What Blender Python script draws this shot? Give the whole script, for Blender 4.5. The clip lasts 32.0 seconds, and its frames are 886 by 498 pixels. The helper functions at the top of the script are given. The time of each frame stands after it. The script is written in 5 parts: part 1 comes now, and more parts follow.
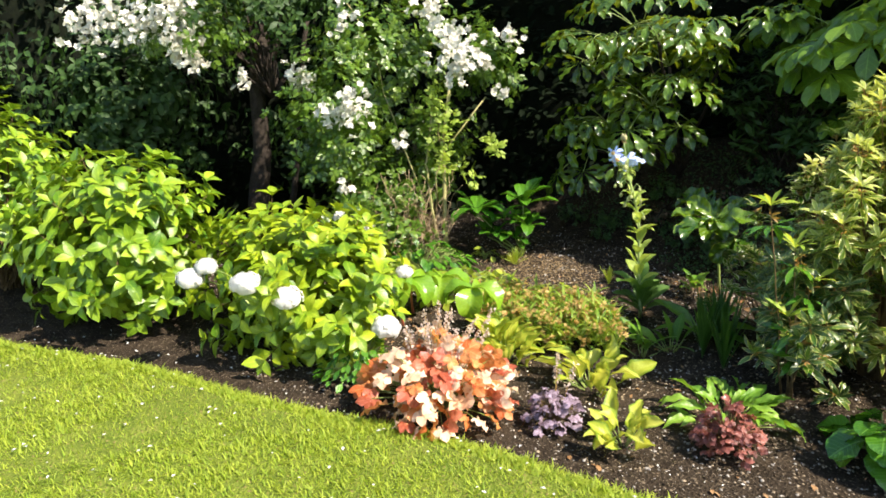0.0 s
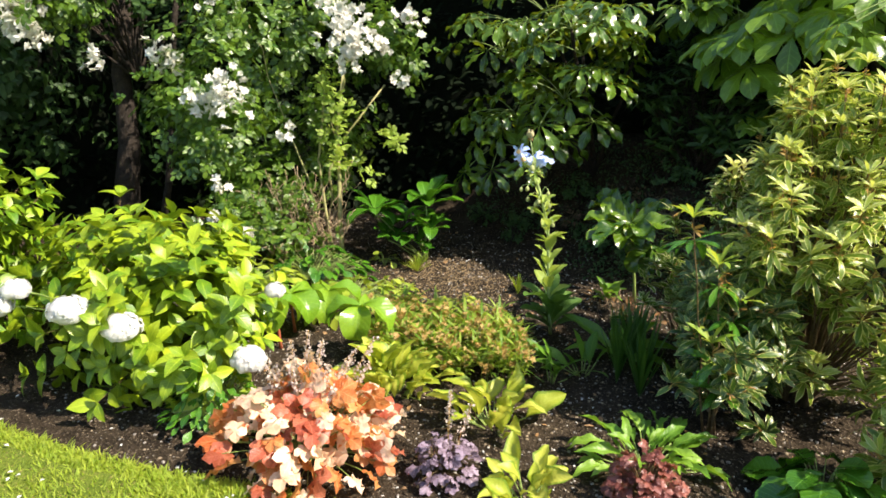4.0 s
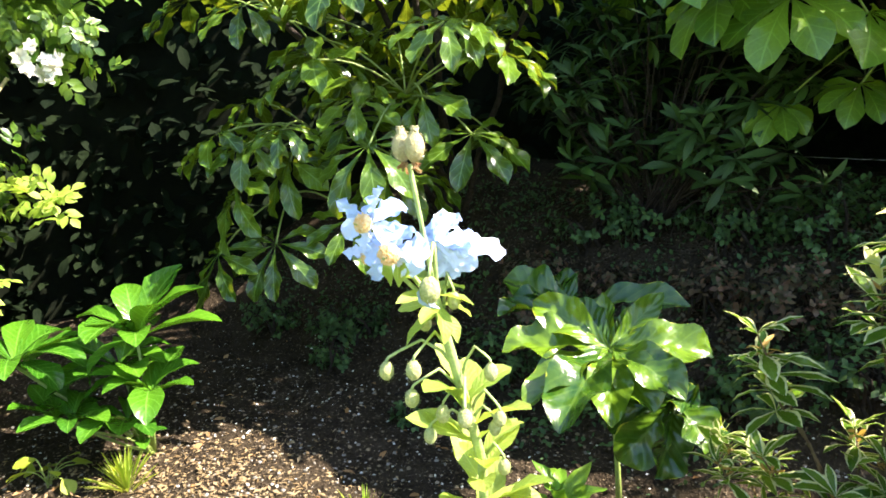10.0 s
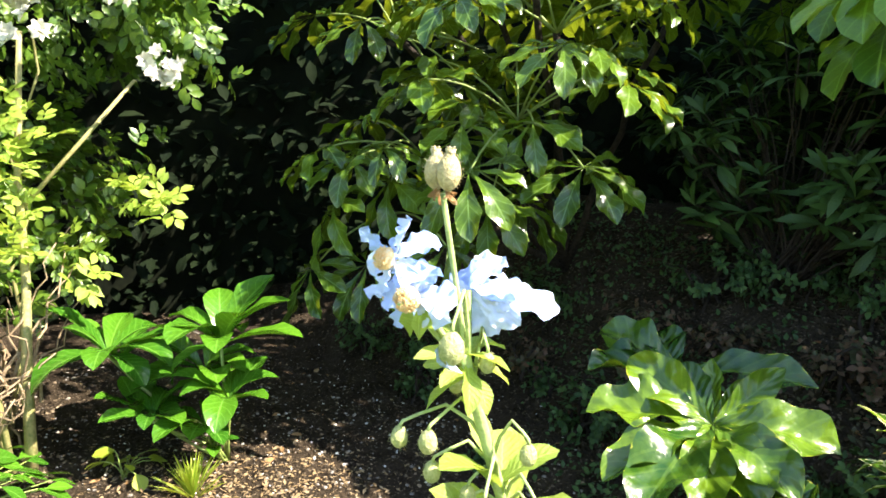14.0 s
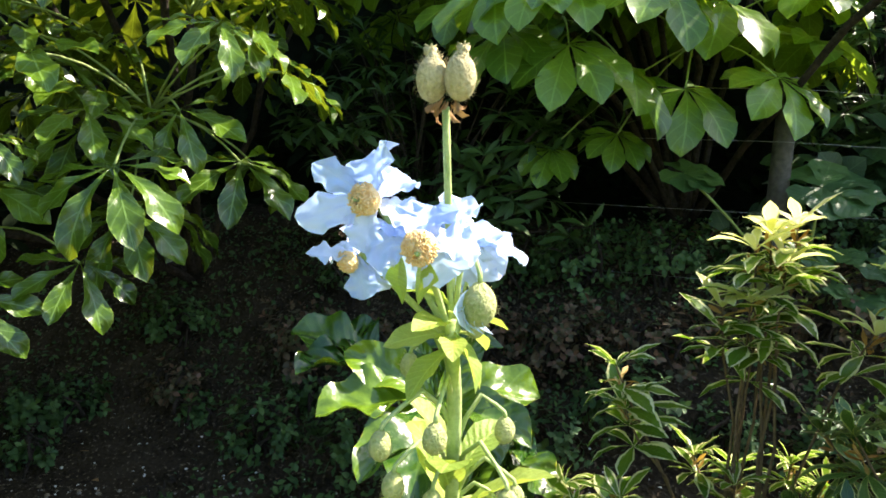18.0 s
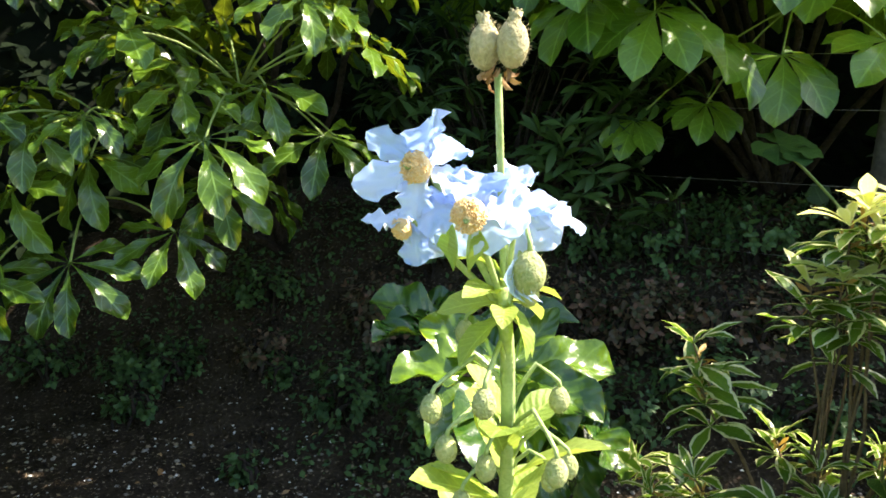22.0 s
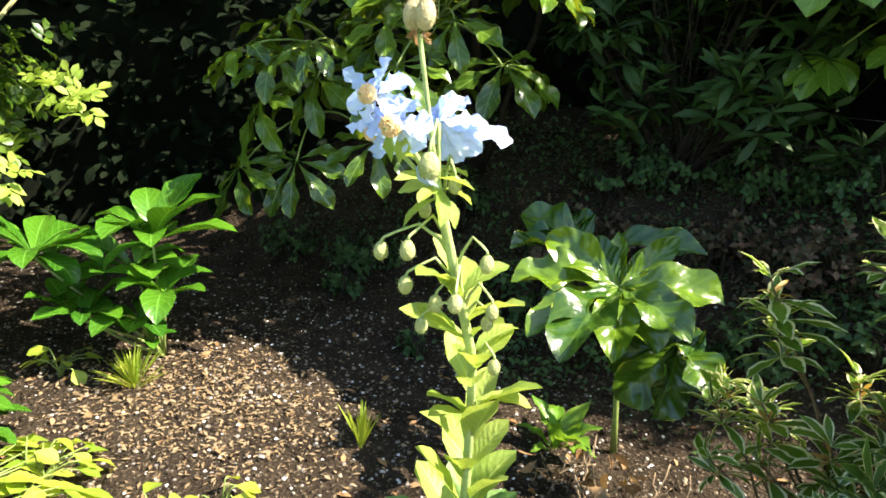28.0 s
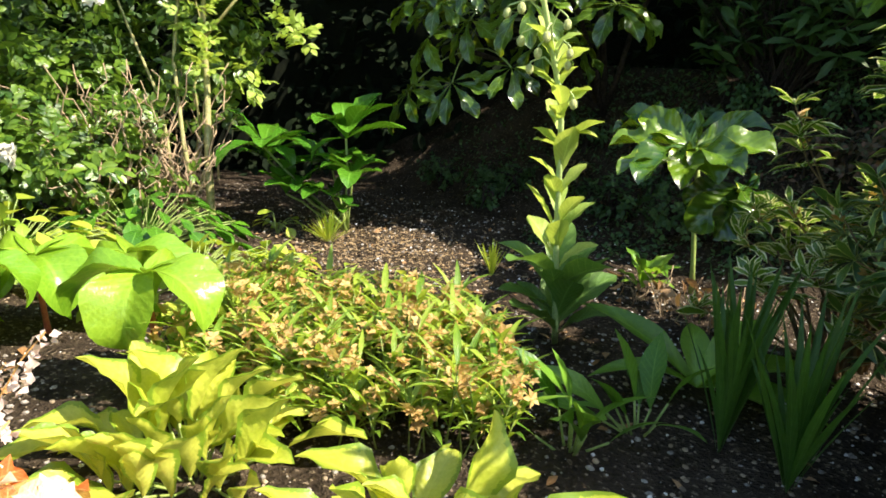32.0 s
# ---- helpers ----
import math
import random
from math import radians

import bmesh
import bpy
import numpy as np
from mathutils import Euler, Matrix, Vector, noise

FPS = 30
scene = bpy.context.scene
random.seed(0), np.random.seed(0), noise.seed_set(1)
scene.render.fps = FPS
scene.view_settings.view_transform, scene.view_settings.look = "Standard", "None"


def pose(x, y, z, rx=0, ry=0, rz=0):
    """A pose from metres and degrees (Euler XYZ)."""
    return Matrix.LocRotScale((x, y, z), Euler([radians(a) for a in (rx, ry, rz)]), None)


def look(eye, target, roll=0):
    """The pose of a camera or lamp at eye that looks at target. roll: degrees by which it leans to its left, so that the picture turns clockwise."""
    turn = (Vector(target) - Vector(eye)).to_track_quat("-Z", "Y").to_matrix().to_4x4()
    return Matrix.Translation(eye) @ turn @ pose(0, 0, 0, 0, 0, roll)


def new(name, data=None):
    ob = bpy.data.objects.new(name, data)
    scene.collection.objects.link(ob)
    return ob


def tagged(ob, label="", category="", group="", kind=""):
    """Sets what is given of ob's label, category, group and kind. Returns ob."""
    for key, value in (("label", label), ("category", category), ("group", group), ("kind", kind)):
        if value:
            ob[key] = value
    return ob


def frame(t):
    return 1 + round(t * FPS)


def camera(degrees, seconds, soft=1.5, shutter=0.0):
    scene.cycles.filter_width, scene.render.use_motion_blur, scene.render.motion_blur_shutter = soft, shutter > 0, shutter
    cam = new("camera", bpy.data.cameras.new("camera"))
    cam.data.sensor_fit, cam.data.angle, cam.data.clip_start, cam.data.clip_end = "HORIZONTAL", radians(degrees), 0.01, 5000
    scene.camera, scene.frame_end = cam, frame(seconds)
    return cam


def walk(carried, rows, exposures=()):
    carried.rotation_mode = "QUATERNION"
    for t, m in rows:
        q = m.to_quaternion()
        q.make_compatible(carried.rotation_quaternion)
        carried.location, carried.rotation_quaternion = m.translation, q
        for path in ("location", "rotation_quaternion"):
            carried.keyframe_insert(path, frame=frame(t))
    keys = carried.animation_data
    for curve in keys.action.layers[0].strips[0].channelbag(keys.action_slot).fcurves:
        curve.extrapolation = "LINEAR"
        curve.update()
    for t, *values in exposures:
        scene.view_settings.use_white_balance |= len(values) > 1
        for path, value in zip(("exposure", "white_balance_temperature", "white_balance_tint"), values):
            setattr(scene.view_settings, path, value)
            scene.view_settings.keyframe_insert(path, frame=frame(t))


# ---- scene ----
cam = camera(65.6, 32.0, soft=1.7)
PATH = [
    (0, (2.469, -3.004, 1.56), (0.915, -1.861, 1.033), -0.9),
    (0.5, (2.469, -3.019, 1.572), (0.931, -1.859, 1.035), -0.3),
    (1, (2.474, -3.013, 1.573), (0.932, -1.855, 1.041), -0.5),
    (1.5, (2.458, -3.011, 1.56), (0.933, -1.828, 1.035), -0.3),
    (2, (2.471, -3.001, 1.559), (0.953, -1.817, 1.014), -0.3),
    (2.5, (2.443, -2.949, 1.562), (0.922, -1.772, 1.013), -0.7),
    (3, (2.386, -2.819, 1.554), (0.845, -1.673, 0.995), -0.1),
    (3.5, (2.328, -2.665, 1.56), (0.835, -1.477, 0.96), 0.7),
    (4, (2.162, -2.529, 1.523), (0.757, -1.218, 0.968), 0.7),
    (4.5, (2.021, -2.374, 1.532), (0.742, -0.939, 0.98), -0.8),
    (6.5, (1.505, -1.431, 1.455), (0.19, -0.032, 0.893), -0.5),
    (7, (1.357, -1.26, 1.478), (-0.058, 0.066, 0.991), 1.1),
    (7.5, (1.202, -1.16, 1.467), (-0.196, 0.193, 1.002), 0.1),
    (8, (1.039, -1.094, 1.45), (-0.251, 0.368, 1.003), -1.3),
    (8.5, (0.896, -0.952, 1.414), (-0.422, 0.478, 0.945), -0.5),
    (9, (0.764, -0.821, 1.378), (-0.499, 0.639, 0.857), -0.7),
    (9.5, (0.587, -0.745, 1.308), (-0.448, 0.883, 0.782), -1.9),
    (10, (0.464, -0.646, 1.205), (-0.513, 1.043, 0.761), -1.3),
    (10.5, (0.407, -0.559, 1.166), (-0.609, 1.121, 0.786), -2.4),
    (11, (0.381, -0.523, 1.152), (-0.662, 1.147, 0.799), 3.9),
    (11.5, (0.378, -0.517, 1.143), (-0.664, 1.154, 0.793), 3.7),
    (12, (0.377, -0.529, 1.156), (-0.649, 1.148, 0.793), 3.5),
    (12.5, (0.388, -0.534, 1.168), (-0.597, 1.154, 0.744), 4.0),
    (13, (0.431, -0.498, 1.189), (-0.703, 1.105, 0.808), 3.9),
    (13.5, (0.463, -0.476, 1.196), (-0.826, 1.008, 0.827), 2.1),
    (15.5, (0.402, -0.516, 1.181), (-0.634, 1.149, 0.788), 2.3),
    (16, (0.378, -0.538, 1.194), (-0.504, 1.207, 0.773), -0.4),
    (16.5, (0.353, -0.529, 1.193), (-0.467, 1.247, 0.776), -1.2),
    (17, (0.248, -0.529, 1.14), (-0.311, 1.355, 0.766), -0.7),
    (17.5, (0.131, -0.514, 1.109), (-0.118, 1.43, 0.709), -1.2),
    (18, (0.088, -0.492, 1.091), (-0.046, 1.487, 0.835), 2.3),
    (18.5, (0.067, -0.495, 1.076), (-0.001, 1.48, 0.772), 2.3),
    (19, (0.058, -0.496, 1.065), (0.0, 1.476, 0.739), 1.3),
    (19.5, (0.055, -0.492, 1.056), (-0.013, 1.48, 0.727), 1.6),
    (20, (0.053, -0.486, 1.059), (-0.035, 1.485, 0.732), 2.7),
    (20.5, (0.056, -0.488, 1.061), (-0.053, 1.482, 0.732), 2.2),
    (21, (0.074, -0.488, 1.076), (-0.102, 1.479, 0.758), 2.2),
    (21.5, (0.1, -0.491, 1.09), (-0.181, 1.462, 0.762), 1.4),
    (22, (0.113, -0.495, 1.088), (-0.261, 1.44, 0.749), 2.0),
    (22.5, (0.117, -0.49, 1.093), (-0.27, 1.444, 0.762), 3.1),
    (23, (0.123, -0.491, 1.094), (-0.282, 1.44, 0.762), 3.4),
    (23.5, (0.14, -0.494, 1.099), (-0.333, 1.415, 0.737), 3.6),
    (24, (0.184, -0.498, 1.111), (-0.38, 1.382, 0.73), 4.3),
    (24.5, (0.227, -0.507, 1.125), (-0.444, 1.337, 0.738), 3.7),
    (25, (0.275, -0.505, 1.14), (-0.514, 1.293, 0.759), 3.0),
    (25.5, (0.307, -0.515, 1.146), (-0.548, 1.248, 0.741), 3.7),
    (27.5, (0.458, -0.586, 1.132), (-0.57, 1.047, 0.609), 4.1),
    (28, (0.493, -0.634, 1.119), (-0.527, 0.989, 0.549), 3.2),
    (28.5, (0.54, -0.7, 1.101), (-0.478, 0.905, 0.477), 4.2),
    (29, (0.58, -0.793, 1.082), (-0.421, 0.802, 0.408), 4.7),
    (29.5, (0.632, -0.878, 1.062), (-0.383, 0.69, 0.346), 3.6),
    (30, (0.743, -0.952, 1.034), (-0.4, 0.518, 0.304), 5.9),
    (30.5, (0.844, -1.036, 1.033), (-0.334, 0.397, 0.284), 4.0),
    (31, (0.922, -1.162, 0.987), (-0.202, 0.336, 0.286), 4.6),
    (31.5, (0.961, -1.214, 0.859), (-0.372, 0.159, 0.278), 1.6),
    (32, (1.026, -1.219, 0.754), (-0.325, 0.168, 0.252), 2.4),
]
walk(
    cam,
    [(t, look(eye, target, roll)) for t, eye, target, roll in PATH],
    exposures=[(0, 1.2), (3, 1.15), (4, 1.05), (7, 1.7), (9, 2.26), (13, 2.12), (16, 2.0), (18, 1.83), (20.5, 2.0), (22.5, 1.88), (25, 1.94), (28, 1.86), (29, 1.64), (30, 1.72), (32, 1.52)],
)

# ---- light ----
SUN_FROM = Vector((0.92, 0.37, 1.08)).normalized()
world = bpy.data.worlds.new("sky")
scene.world = world
world.use_nodes = True
wn = world.node_tree
sky = wn.nodes.new("ShaderNodeTexSky")
sky.sky_type = "NISHITA"
sky.sun_disc = False
sky.sun_elevation = math.asin(SUN_FROM.z)
sky.sun_rotation = math.atan2(SUN_FROM.x, SUN_FROM.y)
bg = wn.nodes["Background"]
bg.inputs["Strength"].default_value = 0.118
wn.links.new(sky.outputs["Color"], bg.inputs["Color"])
sun = new("sun", bpy.data.lights.new("sun", "SUN"))
sun.data.energy = 5.0
sun.data.angle = radians(0.55)
sun.data.color = (1.0, 0.875, 0.75)
sun.matrix_world = look(SUN_FROM * 30, (0, 0, 0))

# ---- materials ----


def nodes(name):
    m = bpy.data.materials.new(name)
    m.use_nodes = True
    return m, m.node_tree.nodes, m.node_tree.links, m.node_tree.nodes["Principled BSDF"]


def math_node(n, l, op, a, b=0.0):
    k = n.new("ShaderNodeMath")
    k.operation = op
    for i, v in enumerate((a, b)):
        if isinstance(v, (int, float)):
            k.inputs[i].default_value = v
        else:
            l.new(v, k.inputs[i])
    return k.outputs[0]


def mix_colour(n, l, fac, a, b):
    k = n.new("ShaderNodeMix")
    k.data_type = "RGBA"
    for i, v in ((0, fac), (6, a), (7, b)):
        if isinstance(v, (int, float)):
            k.inputs[i].default_value = v
        elif isinstance(v, tuple):
            k.inputs[i].default_value = (*v, 1)
        else:
            l.new(v, k.inputs[i])
    return k.outputs[2]


def leaf_mat(name, a, b, rough=0.45, vein=0.25, through_light=0.3, edge=None, edge_from=0.72, ribs=9.0, glow=None, spots=None, relief=0.004, coat=0.35):
    """A leaf: two base colours by leaf, veins, blotches, an edge colour where it has one, and light that passes through."""
    m, n, l, bsdf = nodes(name)
    if rough < 0.34:
        bsdf.inputs["Coat Weight"].default_value = coat
        bsdf.inputs["Coat Roughness"].default_value = 0.26
    if rough > 0.7:
        bsdf.inputs["Specular IOR Level"].default_value = 0.1
    uv = n.new("ShaderNodeUVMap")
    sep = n.new("ShaderNodeSeparateXYZ")
    l.new(uv.outputs[0], sep.inputs[0])
    side = math_node(n, l, "ABSOLUTE", math_node(n, l, "MULTIPLY_ADD", sep.outputs[1], 2.0))
    side.node.inputs[0].links[0].from_node.inputs[2].default_value = -1.0
    info, geo = n.new("ShaderNodeObjectInfo"), n.new("ShaderNodeNewGeometry")
    rnd = math_node(n, l, "FRACT", math_node(n, l, "ADD", info.outputs["Random"], geo.outputs["Random Per Island"]))
    tex = n.new("ShaderNodeTexCoord")
    blotch = n.new("ShaderNodeTexNoise")
    blotch.inputs["Scale"].default_value = 28.0
    blotch.inputs["Detail"].default_value = 3.0
    l.new(tex.outputs["Object"], blotch.inputs["Vector"])
    fac = math_node(n, l, "ADD", math_node(n, l, "MULTIPLY", rnd, 0.75), math_node(n, l, "MULTIPLY", math_node(n, l, "SUBTRACT", blotch.outputs[0], 0.5), 0.9))
    k = n.new("ShaderNodeClamp")
    l.new(fac, k.inputs[0])
    col = mix_colour(n, l, k.outputs[0], a, b)
    # midrib and side veins
    rib = math_node(n, l, "LESS_THAN", side, 0.055)
    wave = math_node(n, l, "SINE", math_node(n, l, "MULTIPLY", math_node(n, l, "SUBTRACT", sep.outputs[0], math_node(n, l, "MULTIPLY", side, 0.22)), ribs * 6.283))
    thin = math_node(n, l, "GREATER_THAN", wave, 0.9)
    lines = math_node(n, l, "MAXIMUM", rib, math_node(n, l, "MULTIPLY", thin, 0.5))
    pale = tuple(min(1, c * 1.7 + 0.05) for c in b)
    col = mix_colour(n, l, math_node(n, l, "MULTIPLY", lines, vein), col, pale)
    if edge:
        rag = math_node(n, l, "ADD", side, math_node(n, l, "MULTIPLY", math_node(n, l, "SUBTRACT", blotch.outputs[0], 0.5), 0.5))
        col = mix_colour(n, l, math_node(n, l, "GREATER_THAN", rag, edge_from), col, edge)
    if spots:
        sp = n.new("ShaderNodeTexNoise")
        sp.inputs["Scale"].default_value = 60.0
        l.new(tex.outputs["Object"], sp.inputs["Vector"])
        col = mix_colour(n, l, math_node(n, l, "GREATER_THAN", sp.outputs[0], 0.62), col, spots)
    l.new(col, bsdf.inputs["Base Color"])
    bsdf.inputs["Roughness"].default_value = rough
    bump = n.new("ShaderNodeBump")
    bump.inputs["Strength"].default_value = 0.5
    bump.inputs["Distance"].default_value = relief
    l.new(math_node(n, l, "ADD", math_node(n, l, "MULTIPLY", wave, 0.12), math_node(n, l, "MULTIPLY", blotch.outputs[0], 0.6)), bump.inputs["Height"])
    l.new(bump.outputs[0], bsdf.inputs["Normal"])
    if through_light:
        tr = n.new("ShaderNodeBsdfTranslucent")
        if glow:
            tr.inputs[0].default_value = (*glow, 1)
        else:
            l.new(mix_colour(n, l, 0.5, col, tuple(min(1, c * 1.8) for c in (b[0], b[1], b[2] * 0.5))), tr.inputs[0])
        mx = n.new("ShaderNodeMixShader")
        mx.inputs[0].default_value = through_light
        l.new(bsdf.outputs[0], mx.inputs[1])
        l.new(tr.outputs[0], mx.inputs[2])
        l.new(mx.outputs[0], n["Material Output"].inputs[0])
    return m


def rough_mat(name, a, b, scale=30.0, rough=0.85, bump=0.5, dist=0.004, c=None, fine=4.0):
    """Bark, stem, soil: two colours at two scales with relief."""
    m, n, l, bsdf = nodes(name)
    tex = n.new("ShaderNodeTexCoord")
    big, small = n.new("ShaderNodeTexNoise"), n.new("ShaderNodeTexNoise")
    big.inputs["Scale"].default_value, small.inputs["Scale"].default_value = scale, scale * fine
    big.inputs["Detail"].default_value = small.inputs["Detail"].default_value = 5.0
    for k in (big, small):
        l.new(tex.outputs["Object"], k.inputs["Vector"])
    ramp = n.new("ShaderNodeValToRGB")
    ramp.color_ramp.elements[0].position, ramp.color_ramp.elements[1].position = 0.35, 0.65
    l.new(math_node(n, l, "ADD", math_node(n, l, "MULTIPLY", big.outputs[0], 0.5), math_node(n, l, "MULTIPLY", small.outputs[0], 0.5)), ramp.inputs[0])
    col = mix_colour(n, l, ramp.outputs[0], a, b)
    if c:
        col = mix_colour(n, l, math_node(n, l, "GREATER_THAN", small.outputs[0], 0.63), col, c)
    l.new(col, bsdf.inputs["Base Color"])
    bsdf.inputs["Roughness"].default_value = rough
    if rough >= 0.85:
        bsdf.inputs["Specular IOR Level"].default_value = 0.12
    bp = n.new("ShaderNodeBump")
    bp.inputs["Strength"].default_value, bp.inputs["Distance"].default_value = bump, dist
    l.new(small.outputs[0], bp.inputs["Height"])
    l.new(bp.outputs[0], bsdf.inputs["Normal"])
    return m


SOIL = rough_mat("soil", (0.018, 0.013, 0.008), (0.07, 0.053, 0.034), 9.0, 0.95, 1.0, 0.03, (0.17, 0.135, 0.09), 9.0)
BARK = rough_mat("bark", (0.018, 0.015, 0.012), (0.055, 0.044, 0.034), 20.0, 0.9, 1.0, 0.012)
TWIG = rough_mat("dry_twig", (0.22, 0.16, 0.1), (0.42, 0.32, 0.2), 40.0)
CANE = rough_mat("rose_cane", (0.2, 0.22, 0.07), (0.42, 0.36, 0.16), 30.0, 0.6)
STEM = rough_mat("green_stem", (0.16, 0.24, 0.05), (0.3, 0.38, 0.1), 40.0, 0.55, 0.3)
DARKSTEM = rough_mat("brown_stem", (0.09, 0.06, 0.03), (0.18, 0.13, 0.06), 30.0)
LAWN = rough_mat("lawn_base", (0.09, 0.14, 0.014), (0.19, 0.23, 0.035), 6.0, 0.9, 1.0, 0.02, (0.24, 0.2, 0.07), 14.0)
GRASS = leaf_mat("grass_blade", (0.17, 0.28, 0.014), (0.46, 0.52, 0.05), 0.5, 0.1, 0.35)
HYD = leaf_mat("hydrangea_leaf", (0.07, 0.17, 0.006), (0.4, 0.49, 0.018), 0.38, 0.3, 0.16)
HYD2 = leaf_mat("shrub_leaf", (0.055, 0.15, 0.006), (0.32, 0.44, 0.02), 0.38, 0.3, 0.16)
DARKLEAF = leaf_mat("dark_leaf", (0.018, 0.05, 0.008), (0.05, 0.115, 0.014), 0.6, 0.2, 0.2)
# the hedge's deep shade is put into this near-black leaf colour
HEDGESHADED = leaf_mat("hedge_leaf", (0.003, 0.008, 0.003), (0.01, 0.018, 0.005), 0.8, 0.1, 0.1)
FATSIA = leaf_mat("fatsia_leaf", (0.011, 0.04, 0.005), (0.1, 0.185, 0.01), 0.24, 0.6, 0.2, glow=(0.36, 0.46, 0.02), ribs=6.0, edge=(0.16, 0.24, 0.03), edge_from=0.96, coat=0.2)
GLOSSY = leaf_mat("glossy_leaf", (0.025, 0.1, 0.007), (0.1, 0.25, 0.014), 0.25, 0.35, 0.14)
BIG = leaf_mat("big_glossy_leaf", (0.035, 0.1, 0.01), (0.2, 0.34, 0.026), 0.3, 0.5, 0.36, glow=(0.42, 0.58, 0.03), ribs=6.0)
SEEDLING = leaf_mat("seedling_leaf", (0.016, 0.06, 0.006), (0.14, 0.235, 0.011), 0.23, 0.14, 0.1, ribs=7.0, edge=(0.34, 0.38, 0.03), edge_from=1.02, relief=0.018)
ROSE = leaf_mat("rose_leaf", (0.024, 0.075, 0.008), (0.17, 0.28, 0.026), 0.32, 0.25, 0.25)
ROSEYOUNG = leaf_mat("young_rose_leaf", (0.2, 0.32, 0.04), (0.4, 0.5, 0.08), 0.4, 0.25, 0.35)
HEUCH = leaf_mat("orange_leaf", (0.5, 0.1, 0.025), (0.82, 0.42, 0.16), 0.34, 0.35, 0.35, ribs=5.0)
HEUCHPALE = leaf_mat("peach_leaf", (0.82, 0.5, 0.3), (0.92, 0.76, 0.58), 0.34, 0.2, 0.3, ribs=5.0)
HEUCHRED = leaf_mat("brick_red_leaf", (0.26, 0.04, 0.02), (0.66, 0.22, 0.12), 0.34, 0.35, 0.35, ribs=5.0)
PURPLE = leaf_mat("purple_leaf", (0.09, 0.055, 0.08), (0.42, 0.33, 0.42), 0.45, 0.4, 0.15)
DARKRED = leaf_mat("dark_red_leaf", (0.06, 0.01, 0.01), (0.42, 0.15, 0.11), 0.32, 0.3, 0.25)
HOSTA = leaf_mat("hosta_leaf", (0.36, 0.43, 0.035), (0.66, 0.65, 0.12), 0.4, 0.08, 0.35, edge=(0.16, 0.27, 0.02), edge_from=0.78)
GREENHOSTA = leaf_mat("green_hosta_leaf", (0.1, 0.24, 0.02), (0.26, 0.42, 0.04), 0.4, 0.2, 0.3)
RODG = leaf_mat("broad_leaf", (0.11, 0.25, 0.012), (0.27, 0.42, 0.03), 0.24, 0.15, 0.22, ribs=11.0)
IRIS = leaf_mat("strap_leaf", (0.022, 0.07, 0.008), (0.065, 0.155, 0.015), 0.5, 0.25, 0.3)
PLEATED = leaf_mat("pleated_leaf", (0.07, 0.18, 0.012), (0.22, 0.38, 0.025), 0.38, 0.25, 0.35, ribs=2.0)
PATCH = leaf_mat("narrow_leaf", (0.08, 0.2, 0.012), (0.36, 0.45, 0.05), 0.4, 0.2, 0.35)
PIERIS = leaf_mat("variegated_leaf", (0.07, 0.14, 0.012), (0.26, 0.36, 0.025), 0.32, 0.2, 0.35, edge=(0.72, 0.69, 0.2), edge_from=0.72)
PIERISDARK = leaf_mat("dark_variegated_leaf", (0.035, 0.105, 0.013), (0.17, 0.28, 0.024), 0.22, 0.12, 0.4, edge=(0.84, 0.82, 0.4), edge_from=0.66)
PIERISMID = leaf_mat("half_young_variegated_leaf", (0.13, 0.22, 0.025), (0.36, 0.44, 0.08), 0.3, 0.2, 0.3, edge=(0.55, 0.58, 0.22), edge_from=0.7)
# darker copy of PIERIS: the shade low in the bush put into the colour
PIERISSHADED = leaf_mat("low_variegated_leaf", (0.02, 0.065, 0.01), (0.11, 0.19, 0.018), 0.28, 0.12, 0.15, edge=(0.46, 0.47, 0.13), edge_from=0.84)
PIERISPALE = leaf_mat("pale_young_leaf", (0.5, 0.58, 0.12), (0.78, 0.8, 0.34), 0.34, 0.2, 0.55, glow=(0.85, 0.86, 0.3), edge=(0.86, 0.86, 0.58), edge_from=0.68)
PIERISTOP = leaf_mat("young_variegated_leaf", (0.3, 0.4, 0.05), (0.54, 0.6, 0.14), 0.3, 0.2, 0.35, edge=(0.66, 0.68, 0.28), edge_from=0.72)
BRONZE = leaf_mat("bronze_tip", (0.3, 0.12, 0.03), (0.5, 0.34, 0.08), 0.4)
POPLEAF = leaf_mat("poppy_leaf", (0.2, 0.31, 0.045), (0.45, 0.53, 0.12), 0.5, 0.35, 0.4)
# older basal leaves, with the shade at the stem's foot put into their green
POPOLDSHADED = leaf_mat("old_poppy_leaf", (0.04, 0.12, 0.02), (0.16, 0.28, 0.05), 0.5, 0.35, 0.3)
POPSTEM = rough_mat("hairy_stem", (0.26, 0.36, 0.1), (0.42, 0.5, 0.2), 60.0, 0.7, 0.6, 0.002)
BUD = rough_mat("hairy_bud", (0.28, 0.34, 0.1), (0.5, 0.5, 0.22), 90.0, 0.8, 1.0, 0.003)
# the two colours hold the petals' shaded blue and their sunlit white
PETAL = leaf_mat("blue_petal", (0.4, 0.54, 0.93), (0.88, 0.92, 1.0), 0.5, 0.08, 0.3, glow=(0.5, 0.7, 1.0), ribs=3.0)
PODSKIN = rough_mat("hairy_pod", (0.36, 0.31, 0.14), (0.58, 0.5, 0.27), 90.0, 0.8, 1.0, 0.003)
ANTHER = rough_mat("yellow_anthers", (0.93, 0.56, 0.18), (0.98, 0.8, 0.48), 200.0, 0.8, 1.0, 0.002)
